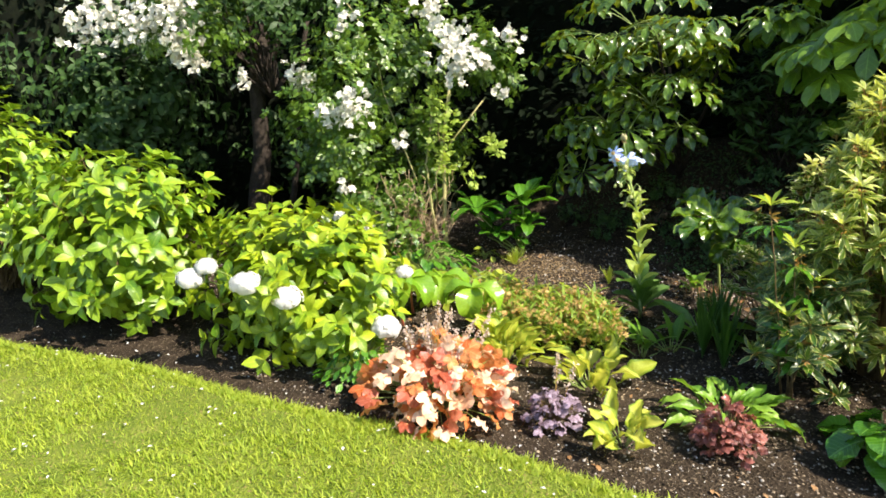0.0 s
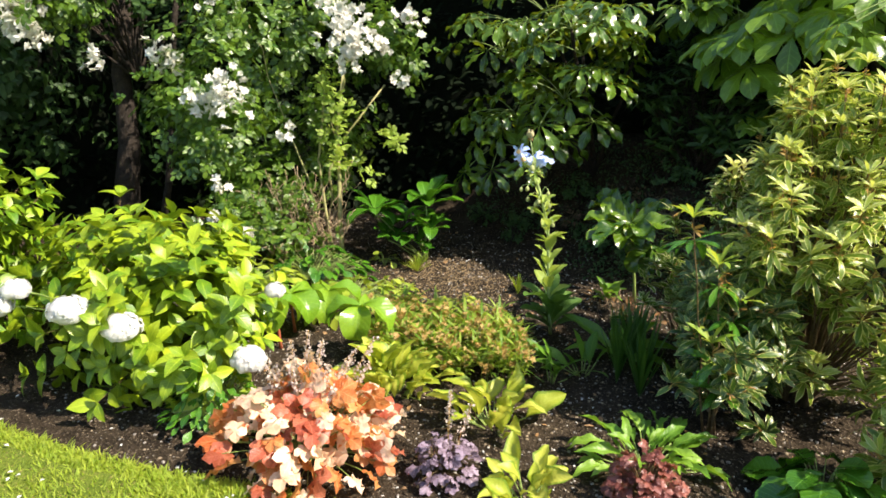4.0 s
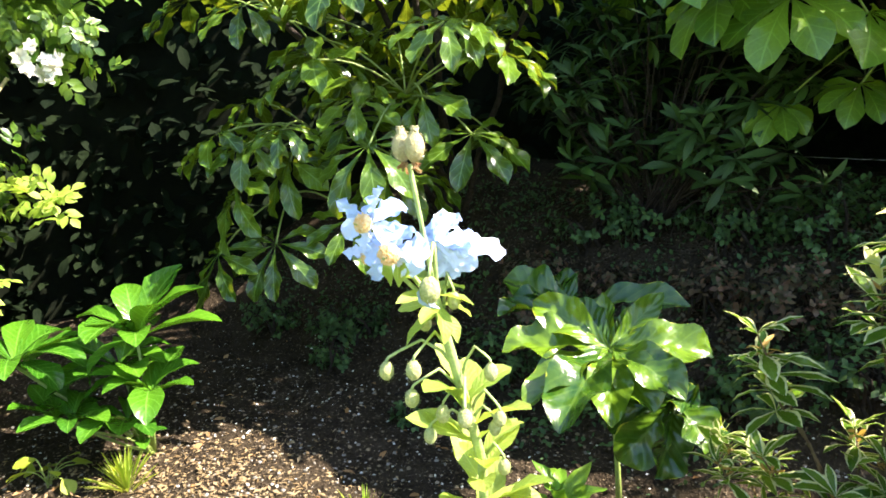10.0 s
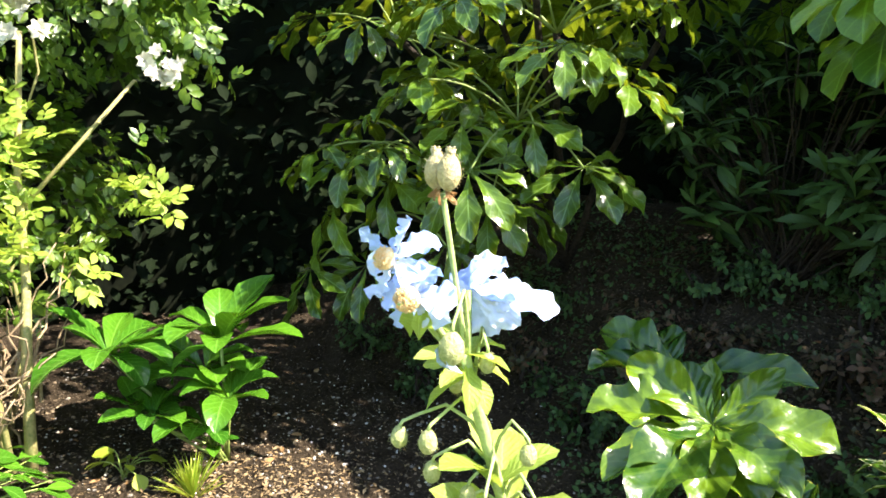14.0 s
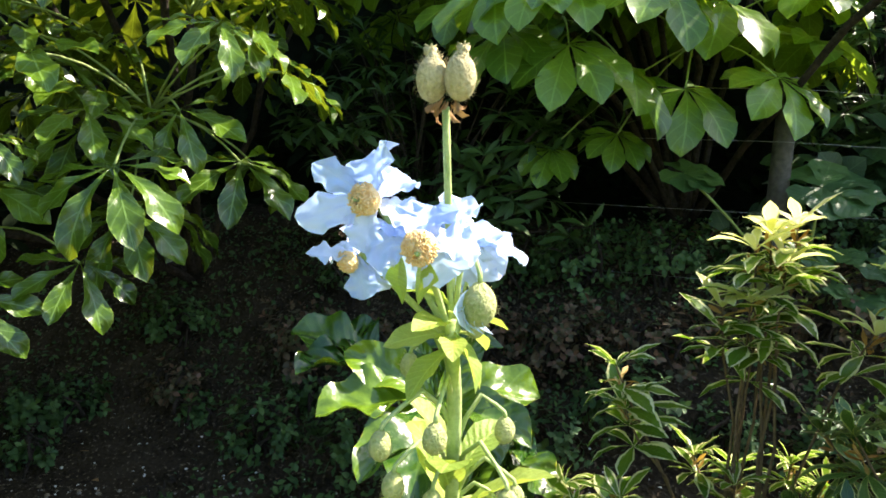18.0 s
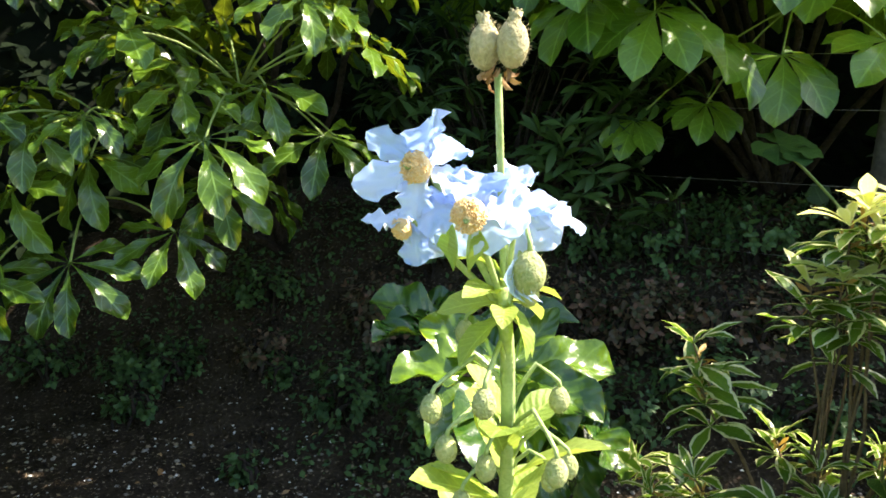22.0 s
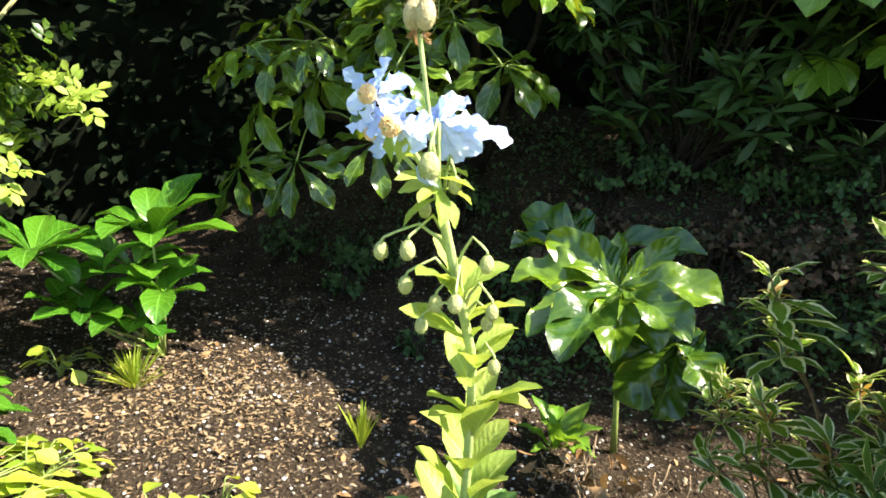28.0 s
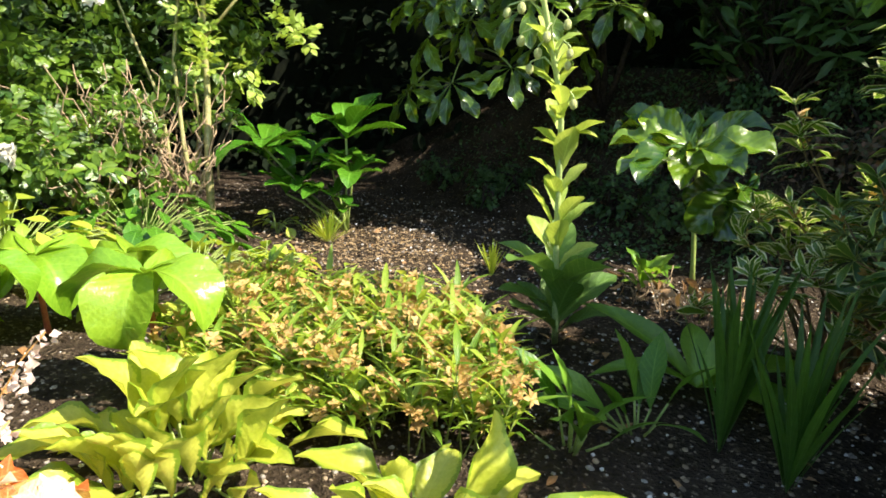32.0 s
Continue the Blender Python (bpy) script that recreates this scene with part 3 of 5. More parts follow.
def mound(name, at, r, h, count, kinds, mat, label, category, size, stem=STEM, leafname="leaf", single=200, loose=0.35):
    """A low plant whose leaves stand on thin stalks from one crown."""
    ob = thing(name, at, label, category)
    poses, stalks = [], []
    for i in range(count):
        t, q = rnd(0, 6.28), math.sqrt(rng.random())
        p = Vector((at[0] + math.cos(t) * r * q, at[1] + math.sin(t) * r * q, at[2] + h * (1 - 0.75 * q * q) * rnd(0.6 - 0.25 * (loose > 0.5), 1.05 + 0.1 * (loose > 0.5)) + 0.015))
        o = Vector((math.cos(t) * q, math.sin(t) * q, 0.05 - 0.3 * q))
        poses.append(aim(p, o + near((0, 0, 0), 0.2), Vector((o.x * 0.7, o.y * 0.7, 1)) + near((0, 0, 0), loose), size * rnd(0.7, 1.2)))
        stalks.append(tube(curve((at[0] + rnd(-0.02, 0.02), at[1] + rnd(-0.02, 0.02), at[2]), p, 0.02, 4), [0.003, 0.002], 4))
    tagged(part("stalk_mass", joined(stalks), stem, ob), kind="stuff")
    mats = mat if isinstance(mat, tuple) else (mat,)
    for k, m in enumerate(mats):
        leaves(ob, leafname, kinds, poses[k :: len(mats)], m, single)
    return ob


round_leaf = [scallop(5, 1.0, rnd(0.2, 0.8)) for _ in range(4)]
heuchera = mound("orange_heuchera", (0.1, -1.3, 0.0), 0.36, 0.32, 185, round_leaf, (HEUCH, HEUCHPALE, HEUCHRED, HEUCHPALE, HEUCH), "heuchera with glowing orange and peach leaves and flower spikes", "plant", 0.112, loose=1.3)


def spike(parent, base, top, florets, size, mat, name="flower_spike", stem=TANFLOWER):
    pts = curve(base, top, 0.02, 6, 0.006)
    ob = part(name, tube(pts, [0.0025, 0.0012], 4), stem, parent, "airy flower spike with tiny florets")
    out = []
    for i in range(florets):
        u = 0.4 + 0.6 * i / florets
        p = Vector(base).lerp(Vector(top), u) + near((0, 0, 0), 0.018 * (1.4 - u))
        out.append(moved(blade(size, size * 0.8, 0.5, 0.4, 0.4, n=2), aim(p, ball_dir(), ball_dir(), rnd(0.7, 1.3))))
    tagged(part("floret_mass", joined(out), mat, ob), kind="stuff")


for dx, dy, h in ((-0.1, 0.05, 0.45), (-0.05, 0.1, 0.5), (0.02, 0.12, 0.48), (-0.16, -0.02, 0.36), (-0.2, 0.03, 0.32), (0.08, 0.1, 0.4), (0.14, 0.08, 0.34), (-0.02, 0.02, 0.42), (0.02, 0.36, 0.42), (-0.06, 0.33, 0.36), (0.07, 0.3, 0.34), (0.0, 0.24, 0.36), (-0.12, 0.2, 0.4)):
    spike(heuchera, (0.1 + dx * 0.5, -1.35 + dy * 0.5, 0.15), (0.1 + dx, -1.35 + dy, h), 80, 0.013, PINKISH)
small_round = [scallop(5, 1.0, rnd(0.4, 1.0)) for _ in range(3)]
mound("purple_heuchera", (0.55, -1.0, 0.0), 0.13, 0.16, 70, small_round, PURPLE, "small heuchera with silvery purple crinkled leaves", "plant", 0.052, DARKSTEM, loose=1.1)
mound("red_heuchera", (1.14, -0.6, 0.0), 0.14, 0.19, 110, small_round, DARKRED, "small heuchera with dark wine red frilly leaves", "plant", 0.052, DARKSTEM, loose=1.2)
purple = bpy.data.objects["purple_heuchera"]
for dx, dy, h in ((-0.06, 0.08, 0.3), (-0.1, 0.12, 0.27), (0.03, 0.1, 0.28)):
    spike(purple, (0.55 + dx * 0.4, -1.0 + dy * 0.4, 0.08), (0.55 + dx, -1.0 + dy, h), 50, 0.012, PINKISH)
oval = [blade(1, 0.62, 0.5, rnd(0.2, 0.7), 0.15, 0.03, 4) for _ in range(4)]
mound("hellebore", (-0.38, -1.45, 0.0), 0.2, 0.22, 150, oval, GLOSSY, "low evergreen plant with small dark glossy leaves", "plant", 0.055)


def rosette(name, at, count, kinds, mat, label, category, size, tilt=(20, 75), h=0.02, stem=STEM, leafname="leaf", group=""):
    """Leaves that rise from one point and arch outward."""
    ob = thing(name, at, label, category, group)
    for i in range(count):
        t = i * 2.4 + rnd(-0.3, 0.3)
        e = radians(rnd(*tilt))
        d = Vector((math.cos(t) * math.cos(e), math.sin(t) * math.cos(e), math.sin(e)))
        part(leafname, mesh_of(leafname, kinds[i % len(kinds)], mat) if i < len(kinds) else bpy.data.meshes[ob["leaf_meshes"].split("|")[i % len(kinds)]], None, ob, "", aim(Vector(at) + Vector((d.x, d.y, 0)) * 0.015 + Vector((0, 0, h * rng.random())), d, (-d.x * 0.5, -d.y * 0.5, 1), size * rnd(0.7, 1.15), rnd(-15, 15)))
        if i < len(kinds):
            names = [o.data.name for o in ob.children]
            ob["leaf_meshes"] = "|".join(names)
    del ob["leaf_meshes"]
    return ob


def clump(name, at, count, kinds, mat, label, category, size, r=0.06, lean=(0.0, 0.42), group=""):
    """Leaves on short stalks from a loose crown, each with its own lean."""
    ob = thing(name, at, label, category, group)
    poses, stalks = [], []
    for i in range(count):
        t, q = rnd(0, 6.28), rng.random() ** 0.6
        o = Vector((math.cos(t), math.sin(t), 0))
        b = Vector(at) + o * r * q * 0.6
        p = b + o * r * q * 0.8 + Vector((0, 0, size * rnd(0.15, 0.55) * (1.1 - 0.5 * q)))
        d = o * (lean[0] + (lean[1] - lean[0]) * q) + near((0, 0, 0), 0.35) + Vector((0, 0, 0.8))
        poses.append(aim(p, d, Vector((0, 0, 1)) - o * 0.4 + near((0, 0, 0), 0.5), size * rnd(0.55, 1.1), rnd(-30, 30)))
        stalks.append(tube(curve(b, p, 0, 3), [size * 0.02, size * 0.016], 5))
    tagged(part("stalk_mass", joined(stalks), STEM, ob), kind="stuff")
    leaves(ob, "leaf", kinds, poses, mat)
    return ob


hosta_leaf = [blade(1, 0.5, 0.45, rnd(0.0, 1.3), 0.5, 0.22, 10, 0.8, twist=rnd(-0.9, 0.9), two=2, waves=2.2) for _ in range(6)]
wavy_leaf = [blade(1, 0.3, 0.5, rnd(0.3, 1.6), 0.45, 0.35, 10, waves=3, two=2, twist=rnd(-0.9, 0.9)) for _ in range(5)]
strap = [blade(1, 0.055, 0.4, rnd(0.0, 0.5), 0.3, 0.0, 8, twist=rnd(-0.5, 0.5)) for _ in range(4)]
broad = [blade(1, 0.36, 0.5, rnd(0.3, 0.9), 0.2, 0.04, 8) for _ in range(4)]
clump("hosta", (0.84, -0.88, 0.0), 22, hosta_leaf, HOSTA, "young yellow hosta with green leaf edges", "hosta", 0.151, 0.088, group="yellow hostas")
clump("hosta", (0.42, -0.6, 0.0), 24, hosta_leaf, HOSTA, "upright yellow variegated hosta in bare soil", "hosta", 0.187, 0.109, group="yellow hostas")
clump("hosta", (-0.1, -0.71, 0.0), 58, hosta_leaf, HOSTA, "bright yellow hosta beside the orange heuchera", "hosta", 0.18, 0.13, group="yellow hostas")
clump("green_hosta", (1.02, -0.38, 0.0), 46, wavy_leaf, GREENHOSTA, "fresh green hosta with narrow wavy leaves", "hosta", 0.17, 0.13, (0.1, 1.0))
clump("dark_hosta", (0.33, -0.1, 0.0), 10, broad, DARKHOSTA, "dark green broad leaved plant in shade", "hosta", 0.18, 0.06, (0.1, 0.75), group="dark hostas")
clump("dark_hosta", (0.39, 0.07, 0.0), 10, broad, DARKHOSTA, "dark green pleated hosta in shade", "hosta", 0.18, 0.06, (0.1, 0.75), group="dark hostas")
rosette("iris_clump", (0.5, 0.33, 0.0), 18, strap, IRIS, "clump of dark green upright strap leaves", "iris", 0.36, (74, 89), group="irises")
rosette("iris_clump", (0.55, 0.12, 0.0), 28, strap, IRIS, "slender dark green iris leaves in shade", "iris", 0.36, (74, 89), group="irises")
veratrum = thing("pleated_plant", (0.4, 0.33, 0.0), "dark plant with long broad pleated leaves", "plant")
leaves(veratrum, "leaf", [blade(1, 0.3, 0.45, k, 0.35, 0.03, 12, two=2) for k in (0.7, 1.0)], [aim((0.4, 0.33, 0.03), d, (0, 0, 1), s) for d, s in (((-0.3, 0.0, 0.26), 0.38), ((0.24, 0.3, 0.22), 0.4), ((0.05, 0.25, 0.24), 0.34), ((-0.2, -0.2, 0.2), 0.28), ((0.26, -0.1, 0.16), 0.3), ((0.3, 0.12, 0.14), 0.32), ((-0.12, 0.2, 0.2), 0.26))], PLEATED)
mound("bergenia", (1.58, -0.2, 0.0), 0.18, 0.21, 46, [blade(1, 0.86, 0.5, rnd(0.3, 0.9), 0.25, 0.08, 8, 0.5, two=2) for _ in range(4)], GLOSSY, "bergenia with large round glossy leaves", "plant", 0.135)
rosette("grass_tuft", (-1.38, 0.53, 0.0), 70, strap, YELLOWGREEN, "small tuft of yellow green grass on bare soil", "grass", 0.14, (35, 88), group="grass tufts")
rosette("grass_tuft", (-0.59, 0.71, 0.0), 34, strap, YELLOWGREEN, "sparse tuft of cut yellow grass on bare soil", "grass", 0.13, (62, 89), group="grass tufts")
rosette("iris_clump", (0.7, 0.08, 0.0), 26, strap, IRIS, "loose clump of dark iris leaves beside the shrub", "iris", 0.36, (70, 89), group="irises")
rosette("small_seedling", (-0.14, 1.04, 0.0), 11, wavy_leaf, GREENHOSTA, "small pale green seedling on bare soil", "plant", 0.17, (40, 86))


def trillium(at, leg, n, s, turn=0.0):
    """A red stalk with one whorl of broad pointed leaves at its top."""
    ob = thing("trillium", (leg[0], leg[1], 0.0), "woodland plant with broad drooping leaves on red stalk", "plant", "trilliums")
    part("stalk", tube(curve((leg[0], leg[1], 0), at, 0.0, 5), [0.011, 0.008], 7), REDSTALK, ob)
    kinds = [blade(1, 0.7, 0.44, k, 0.5, 0.09, 14, 0.85, two=3, root=0.7) for k in (2.1, 2.7, 2.4)]
    leaves(ob, "leaf", kinds, [aim(at, (math.cos(turn + t * 6.28 / n), math.sin(turn + t * 6.28 / n), rnd(0.25, 0.65)), (0, 0, 1), s * rnd(0.95, 1.15)) for t in range(n)], RODG)


REDSTALK = rough_mat("red_stalk", (0.3, 0.06, 0.03), (0.45, 0.14, 0.06), 30.0, 0.5)
trillium((-0.465, -0.635, 0.29), (-0.46, -0.61), 5, 0.205, 0.4)
trillium((-0.88, -0.88, 0.26), (-0.86, -0.87), 4, 0.2, 1.0)
trillium((-1.02, -0.71, 0.22), (-1.0, -0.7), 5, 0.24, 0.1)
trillium((-0.98, -0.48, 0.2), (-0.98, -0.5), 4, 0.22, 0.8)
mound("woodland_groundcover", (-1.15, -0.2, 0.0), 0.36, 0.14, 100, oval, YELLOWGREEN, "low leafy yellow green groundcover", "plant", 0.08)
round_oval = [blade(1, 0.8, 0.5, rnd(0.2, 0.8), 0.2, 0.06, 6, 0.6, two=2) for _ in range(4)]
for gx, gy, gr, gn, words in ((-1.12, 0.08, 0.15, 34, "leafy clump of round green leaves on soil"), (-0.75, 0.14, 0.06, 9, "little clump of round green leaves on soil"), (-1.03, -0.06, 0.1, 14, "low clump of rounded leaves in the sun"), (-0.7, 0.3, 0.05, 6, "tiny green seedlings on bare soil"), (-0.86, 0.0, 0.06, 8, "little clump of round leaves on soil"), (-1.64, 0.44, 0.09, 12, "sparse low green seedlings on soil")):
    mound("woodland_groundcover", (gx, gy, 0.0), gr, 0.1, gn, round_oval, YELLOWGREEN, words, "plant", 0.058, loose=0.6)
mound("woodland_groundcover", (-1.72, -0.62, 0.0), 0.36, 0.24, 110, oval, YELLOWGREEN, "leafy yellow green clump beside the rose", "plant", 0.1)
mound("dark_groundcover", (-1.7, -0.15, 0.0), 0.4, 0.22, 120, oval, GLOSSY, "low glossy green leaves under the rose", "plant", 0.1)

# yellow-green flowering patch
patch = thing("euphorbia_patch", (-0.3, -0.12, 0), "patch of yellow green stems with small tan flowers", "plant")
pose_l, pose_f, stems = [], [], []
thin = [blade(1, 0.13, 0.4, rnd(0.3, 1.2), 0.3, 0, 5) for _ in range(3)]
fl = [joined([moved(blade(0.5, 0.3, 0.5, 0.5, 0.3, n=2), pose(0, 0, 0, 0, -rnd(0, 60), k * 72)) for k in range(5)]) for _ in range(2)]
for _ in range(330):
    u, v = rnd(-1, 1), rnd(-0.6, 1.6)
    b = Vector((-0.3 + 0.33 * u + 0.17 * v, -0.2 + 0.2 * u - 0.17 * v, 0))
    top = b + Vector((rnd(-0.06, 0.06), rnd(-0.06, 0.06), rnd(0.08, 0.21)))
    stems.append(tube(curve(b, top, 0, 3), [0.0025, 0.0015], 4))
    for k in range(8):
        t = k * 2.4
        q = b.lerp(top, rnd(0.3, 1.0))
        pose_l.append(aim(q, (math.cos(t), math.sin(t), rnd(0.8, 3.0)), (0, 0, 1), rnd(0.06, 0.14)))
    for k in range(5):
        pose_f.append(aim(near(top, 0.025), ball_dir(), (0, 0, 1), rnd(0.025, 0.045)))
tagged(part("stem_mass", joined(stems), STEM, patch), kind="stuff")
leaves(patch, "leaf", thin, pose_l, PATCH, 200)
leaves(patch, "flower", fl, pose_f, TANFLOWER, 120, rest="flower_mass")

# ---- glossy plants behind the poppy ----
big_leaf = thing("fatsia_seedling", (0.0, 1.1, 0.0), "young fatsia with large glossy lobed leaves", "plant")
part("stem", tube(curve((0.0, 1.15, 0), (-0.01, 1.08, 0.5), 0, 4, 0.01), [0.012, 0.009], 6), STEM, big_leaf)
C = (-0.02, 1.065, 0.53)
MAIN = (((-0.274, 0.935, 0.522), 0.16, 0.5), ((-0.15, 0.8, 0.44), 0.12, 0.6), ((-0.036, 0.74, 0.432), 0.16, 0.7), ((0.055, 0.84, 0.42), 0.11, 0.9), ((0.133, 0.93, 0.44), 0.13, 0.9), ((0.2, 0.955, 0.475), 0.12, 0.9), ((0.232, 1.13, 0.525), 0.13, 1.0), ((0.085, 1.2, 0.662), 0.075, -0.7), ((0.02, 1.2, 0.62), 0.06, -0.5), ((-0.078, 1.18, 0.648), 0.055, -0.6), ((-0.14, 1.15, 0.63), 0.08, 0.3), ((-0.242, 1.076, 0.63), 0.12, 0.4))
C_LOW = (0.15, 1.06, 0.42)
LOW = (((-0.02, 1.03, 0.345), 0.11, 0.9), ((0.04, 0.96, 0.27), 0.13, 0.8), ((0.14, 0.94, 0.26), 0.12, 0.7), ((0.25, 0.98, 0.32), 0.14, 0.9), ((0.22, 1.03, 0.43), 0.1, 0.6))
C_BACK = (-0.2, 1.28, 0.55)
SHADED = (((-0.37, 1.11, 0.555), 0.15, 0.5), ((-0.437, 1.3, 0.61), 0.15, 0.5), ((-0.3, 1.4, 0.62), 0.13, 0.4), ((0.14, 1.3, 0.6), 0.12, 0.5))
for c, lobes, face in ((C, MAIN, (0.1, -0.55, 0.85)), (C_LOW, LOW, (0.65, -0.45, 0.7)), (C_BACK, SHADED, (-0.1, -0.4, 1))):
    blades = []
    for k, (tip, w, b) in enumerate(lobes):
        f = Vector(face) + near((0, 0, 0), 0.12) + (Vector((0, -0.6, -0.4)) if b < 0 else Vector((0, 0, 0)))
        blades.append(moved(lobe_to(c, tip, w, f, b, 0.55, 0.3, 16, root=0.8, twist=rnd(-0.35, 0.35)), Matrix.Translation((0, -0.002 * (k % 3), 0.002 * (k % 2)))))
    part("leaf", joined(blades), SEEDLING, big_leaf)
    part("leaf_stalk", tube(curve((-0.01, 1.12, 0.25), Vector(c) + Vector((0, 0.01, -0.004)), 0.03, 4), [0.006, 0.004], 5), STEM, big_leaf)

daphne = thing("glossy_shrublet", (-1.55, 0.8, 0), "small plant with rosettes of long glossy leaves", "plant")
obov = [blade(1, 0.44, 0.62, rnd(0.6, 1.7), 0.35, 0.08, 9, 0.7, two=2, root=1.0, twist=rnd(-0.25, 0.25)) for _ in range(6)]
ps = []
for p, n, s in (((-1.47, 0.69, 0.44), 10, 0.27), ((-1.78, 0.46, 0.38), 9, 0.25), ((-1.41, 0.68, 0.27), 8, 0.22), ((-1.62, 0.72, 0.3), 8, 0.24), ((-1.43, 0.63, 0.11), 6, 0.1), ((-1.6, 0.52, 0.2), 7, 0.18), ((-1.9, 0.55, 0.3), 8, 0.22), ((-1.5, 0.64, 0.17), 7, 0.2), ((-1.7, 0.52, 0.17), 7, 0.2)):
    part("stem", tube(curve((-1.52, 0.74, 0), p, 0.0, 4, 0.01), [0.008, 0.005], 5), STEM, daphne)
    for k in range(int(n * 1.1)):
        t = k * 2.4 + rnd(-0.2, 0.2)
        ps.append(aim(p, (math.cos(t), math.sin(t), rnd(0.2, 2.8)), (0, 0, 1), s * rnd(0.8, 1.15)))
leaves(daphne, "leaf", obov, ps, GLOSSY)

# dry stems on the soil
for cx, cy, label in ((-0.02, 0.9, "pale dry stalks of a cut plant on the soil"), (0.2, 0.86, "bleached broken twigs under the shrub")):
    dry = thing("dry_stalks", (cx, cy, 0), label, "dry stalks")
    for k in range(16):
        b0 = Vector((cx + rnd(-0.1, 0.1), cy + rnd(-0.08, 0.08), 0.0))
        part("stalk", tube(curve(b0, b0 + Vector((rnd(-0.1, 0.1), rnd(-0.1, 0.1), rnd(0.02, 0.14))), 0.01, 4, 0.008), [0.003, 0.002], 4), TWIG, dry)
    leaves(dry, "withered_leaf", litter, [aim(Vector((cx + rnd(-0.12, 0.12), cy + rnd(-0.1, 0.1), rnd(0.02, 0.1))), ball_dir(), ball_dir(), rnd(0.03, 0.07)) for _ in range(18)], DEAD)

# ---- blue poppy ----
poppy = thing("blue_poppy", (-0.06, 0.34, 0.0), "tall blue Himalayan poppy in flower with nodding hairy buds", "flower")


STEM_LINE = ((0.0, -0.037, 0.354), (0.345, 0.012, 0.246), (0.68, 0.06, 0.155), (0.79, 0.066, 0.1), (0.89, 0.066, 0.055), (0.98, 0.06, 0.025))


def stem_at(z):
    """The poppy's leaning stem."""
    for (z0, x0, y0), (z1, x1, y1) in zip(STEM_LINE, STEM_LINE[1:]):
        if z <= z1 or z1 == 0.98:
            u = (z - z0) / (z1 - z0)
            return Vector((x0 + (x1 - x0) * u, y0 + (y1 - y0) * u, z))


part("stem", tube([stem_at(0.97 * i / 14) for i in range(15)], [0.0095 - 0.00025 * i for i in range(15)], 8), POPSTEM, poppy)
pop_leaf = [blade(1, 0.42, 0.58, rnd(0.1, 0.9), 0.35, 0.1, 9, 0.5, twist=rnd(-0.3, 0.3), two=2) for _ in range(6)]
ps = []
for i in range(16):
    t = i * 2.4
    ps.append(aim(stem_at(0.02 + 0.013 * i), (math.cos(t), math.sin(t), rnd(0.7, 2.6)), (0, 0, 1), rnd(0.15, 0.25), rnd(-25, 25)))
leaves(poppy, "basal_leaf", pop_leaf, ps, POPOLDSHADED, label="older leaf, its green darkened for the shade at the base")
ps = []
for i in range(23):
    z = 0.24 + 0.62 * i / 23
    t = i * 2.4 + 0.5
    ps.append(aim(stem_at(z), (math.cos(t), math.sin(t), rnd(1.0, 2.6)), (0, 0, 1), (0.18 - 0.11 * z) * rnd(0.75, 1.25), rnd(-25, 25)))
for i in range(9):
    z = 0.58 + 0.03 * i
    t = i * 2.4 + 4.3
    ps.append(aim(stem_at(z), (math.cos(t), math.sin(t), rnd(0.5, 1.6)), (0, 0, 1), rnd(0.08, 0.11), rnd(-25, 25)))
leaves(poppy, "leaf", pop_leaf, ps, POPLEAF)
bract = [blade(1, 0.48, 0.5, rnd(0.3, 0.9), 0.4, 0.1, 9, 0.8, twist=rnd(-0.3, 0.3), two=2) for _ in range(3)]
ps = []
for i in range(14):
    t = i * 2.4 + 3.9
    ps.append(aim(stem_at(0.945 + 0.0027 * i), (math.cos(t), math.sin(t), rnd(-0.9, 0.2) if i < 7 else rnd(0.0, 1.0)), (0, 0, 1), rnd(0.042, 0.058), rnd(-25, 25)))
leaves(poppy, "bract", bract, ps, POPLEAF)


def crumpled(piece, amount):
    """Thin petals are never flat: a fine random relief."""
    pts, faces, uv = piece
    out = pts.copy()
    o = rnd(0, 50)
    for k, (x, y, z) in enumerate(pts):
        n1 = 0.8 * noise.noise((x * 3.5 + o, y * 6, o)) + 0.9 * noise.noise((x * 3, y * 17 + o, 3)) + 0.35 * noise.noise((x * 9, y * 34, o))
        out[k] = (x + x * x * 1.1 * amount * noise.noise((y * 16, o, x * 4)), y + 0.3 * amount * noise.noise((x * 7, y * 6, o)), z + amount * n1)
    return out, faces, uv


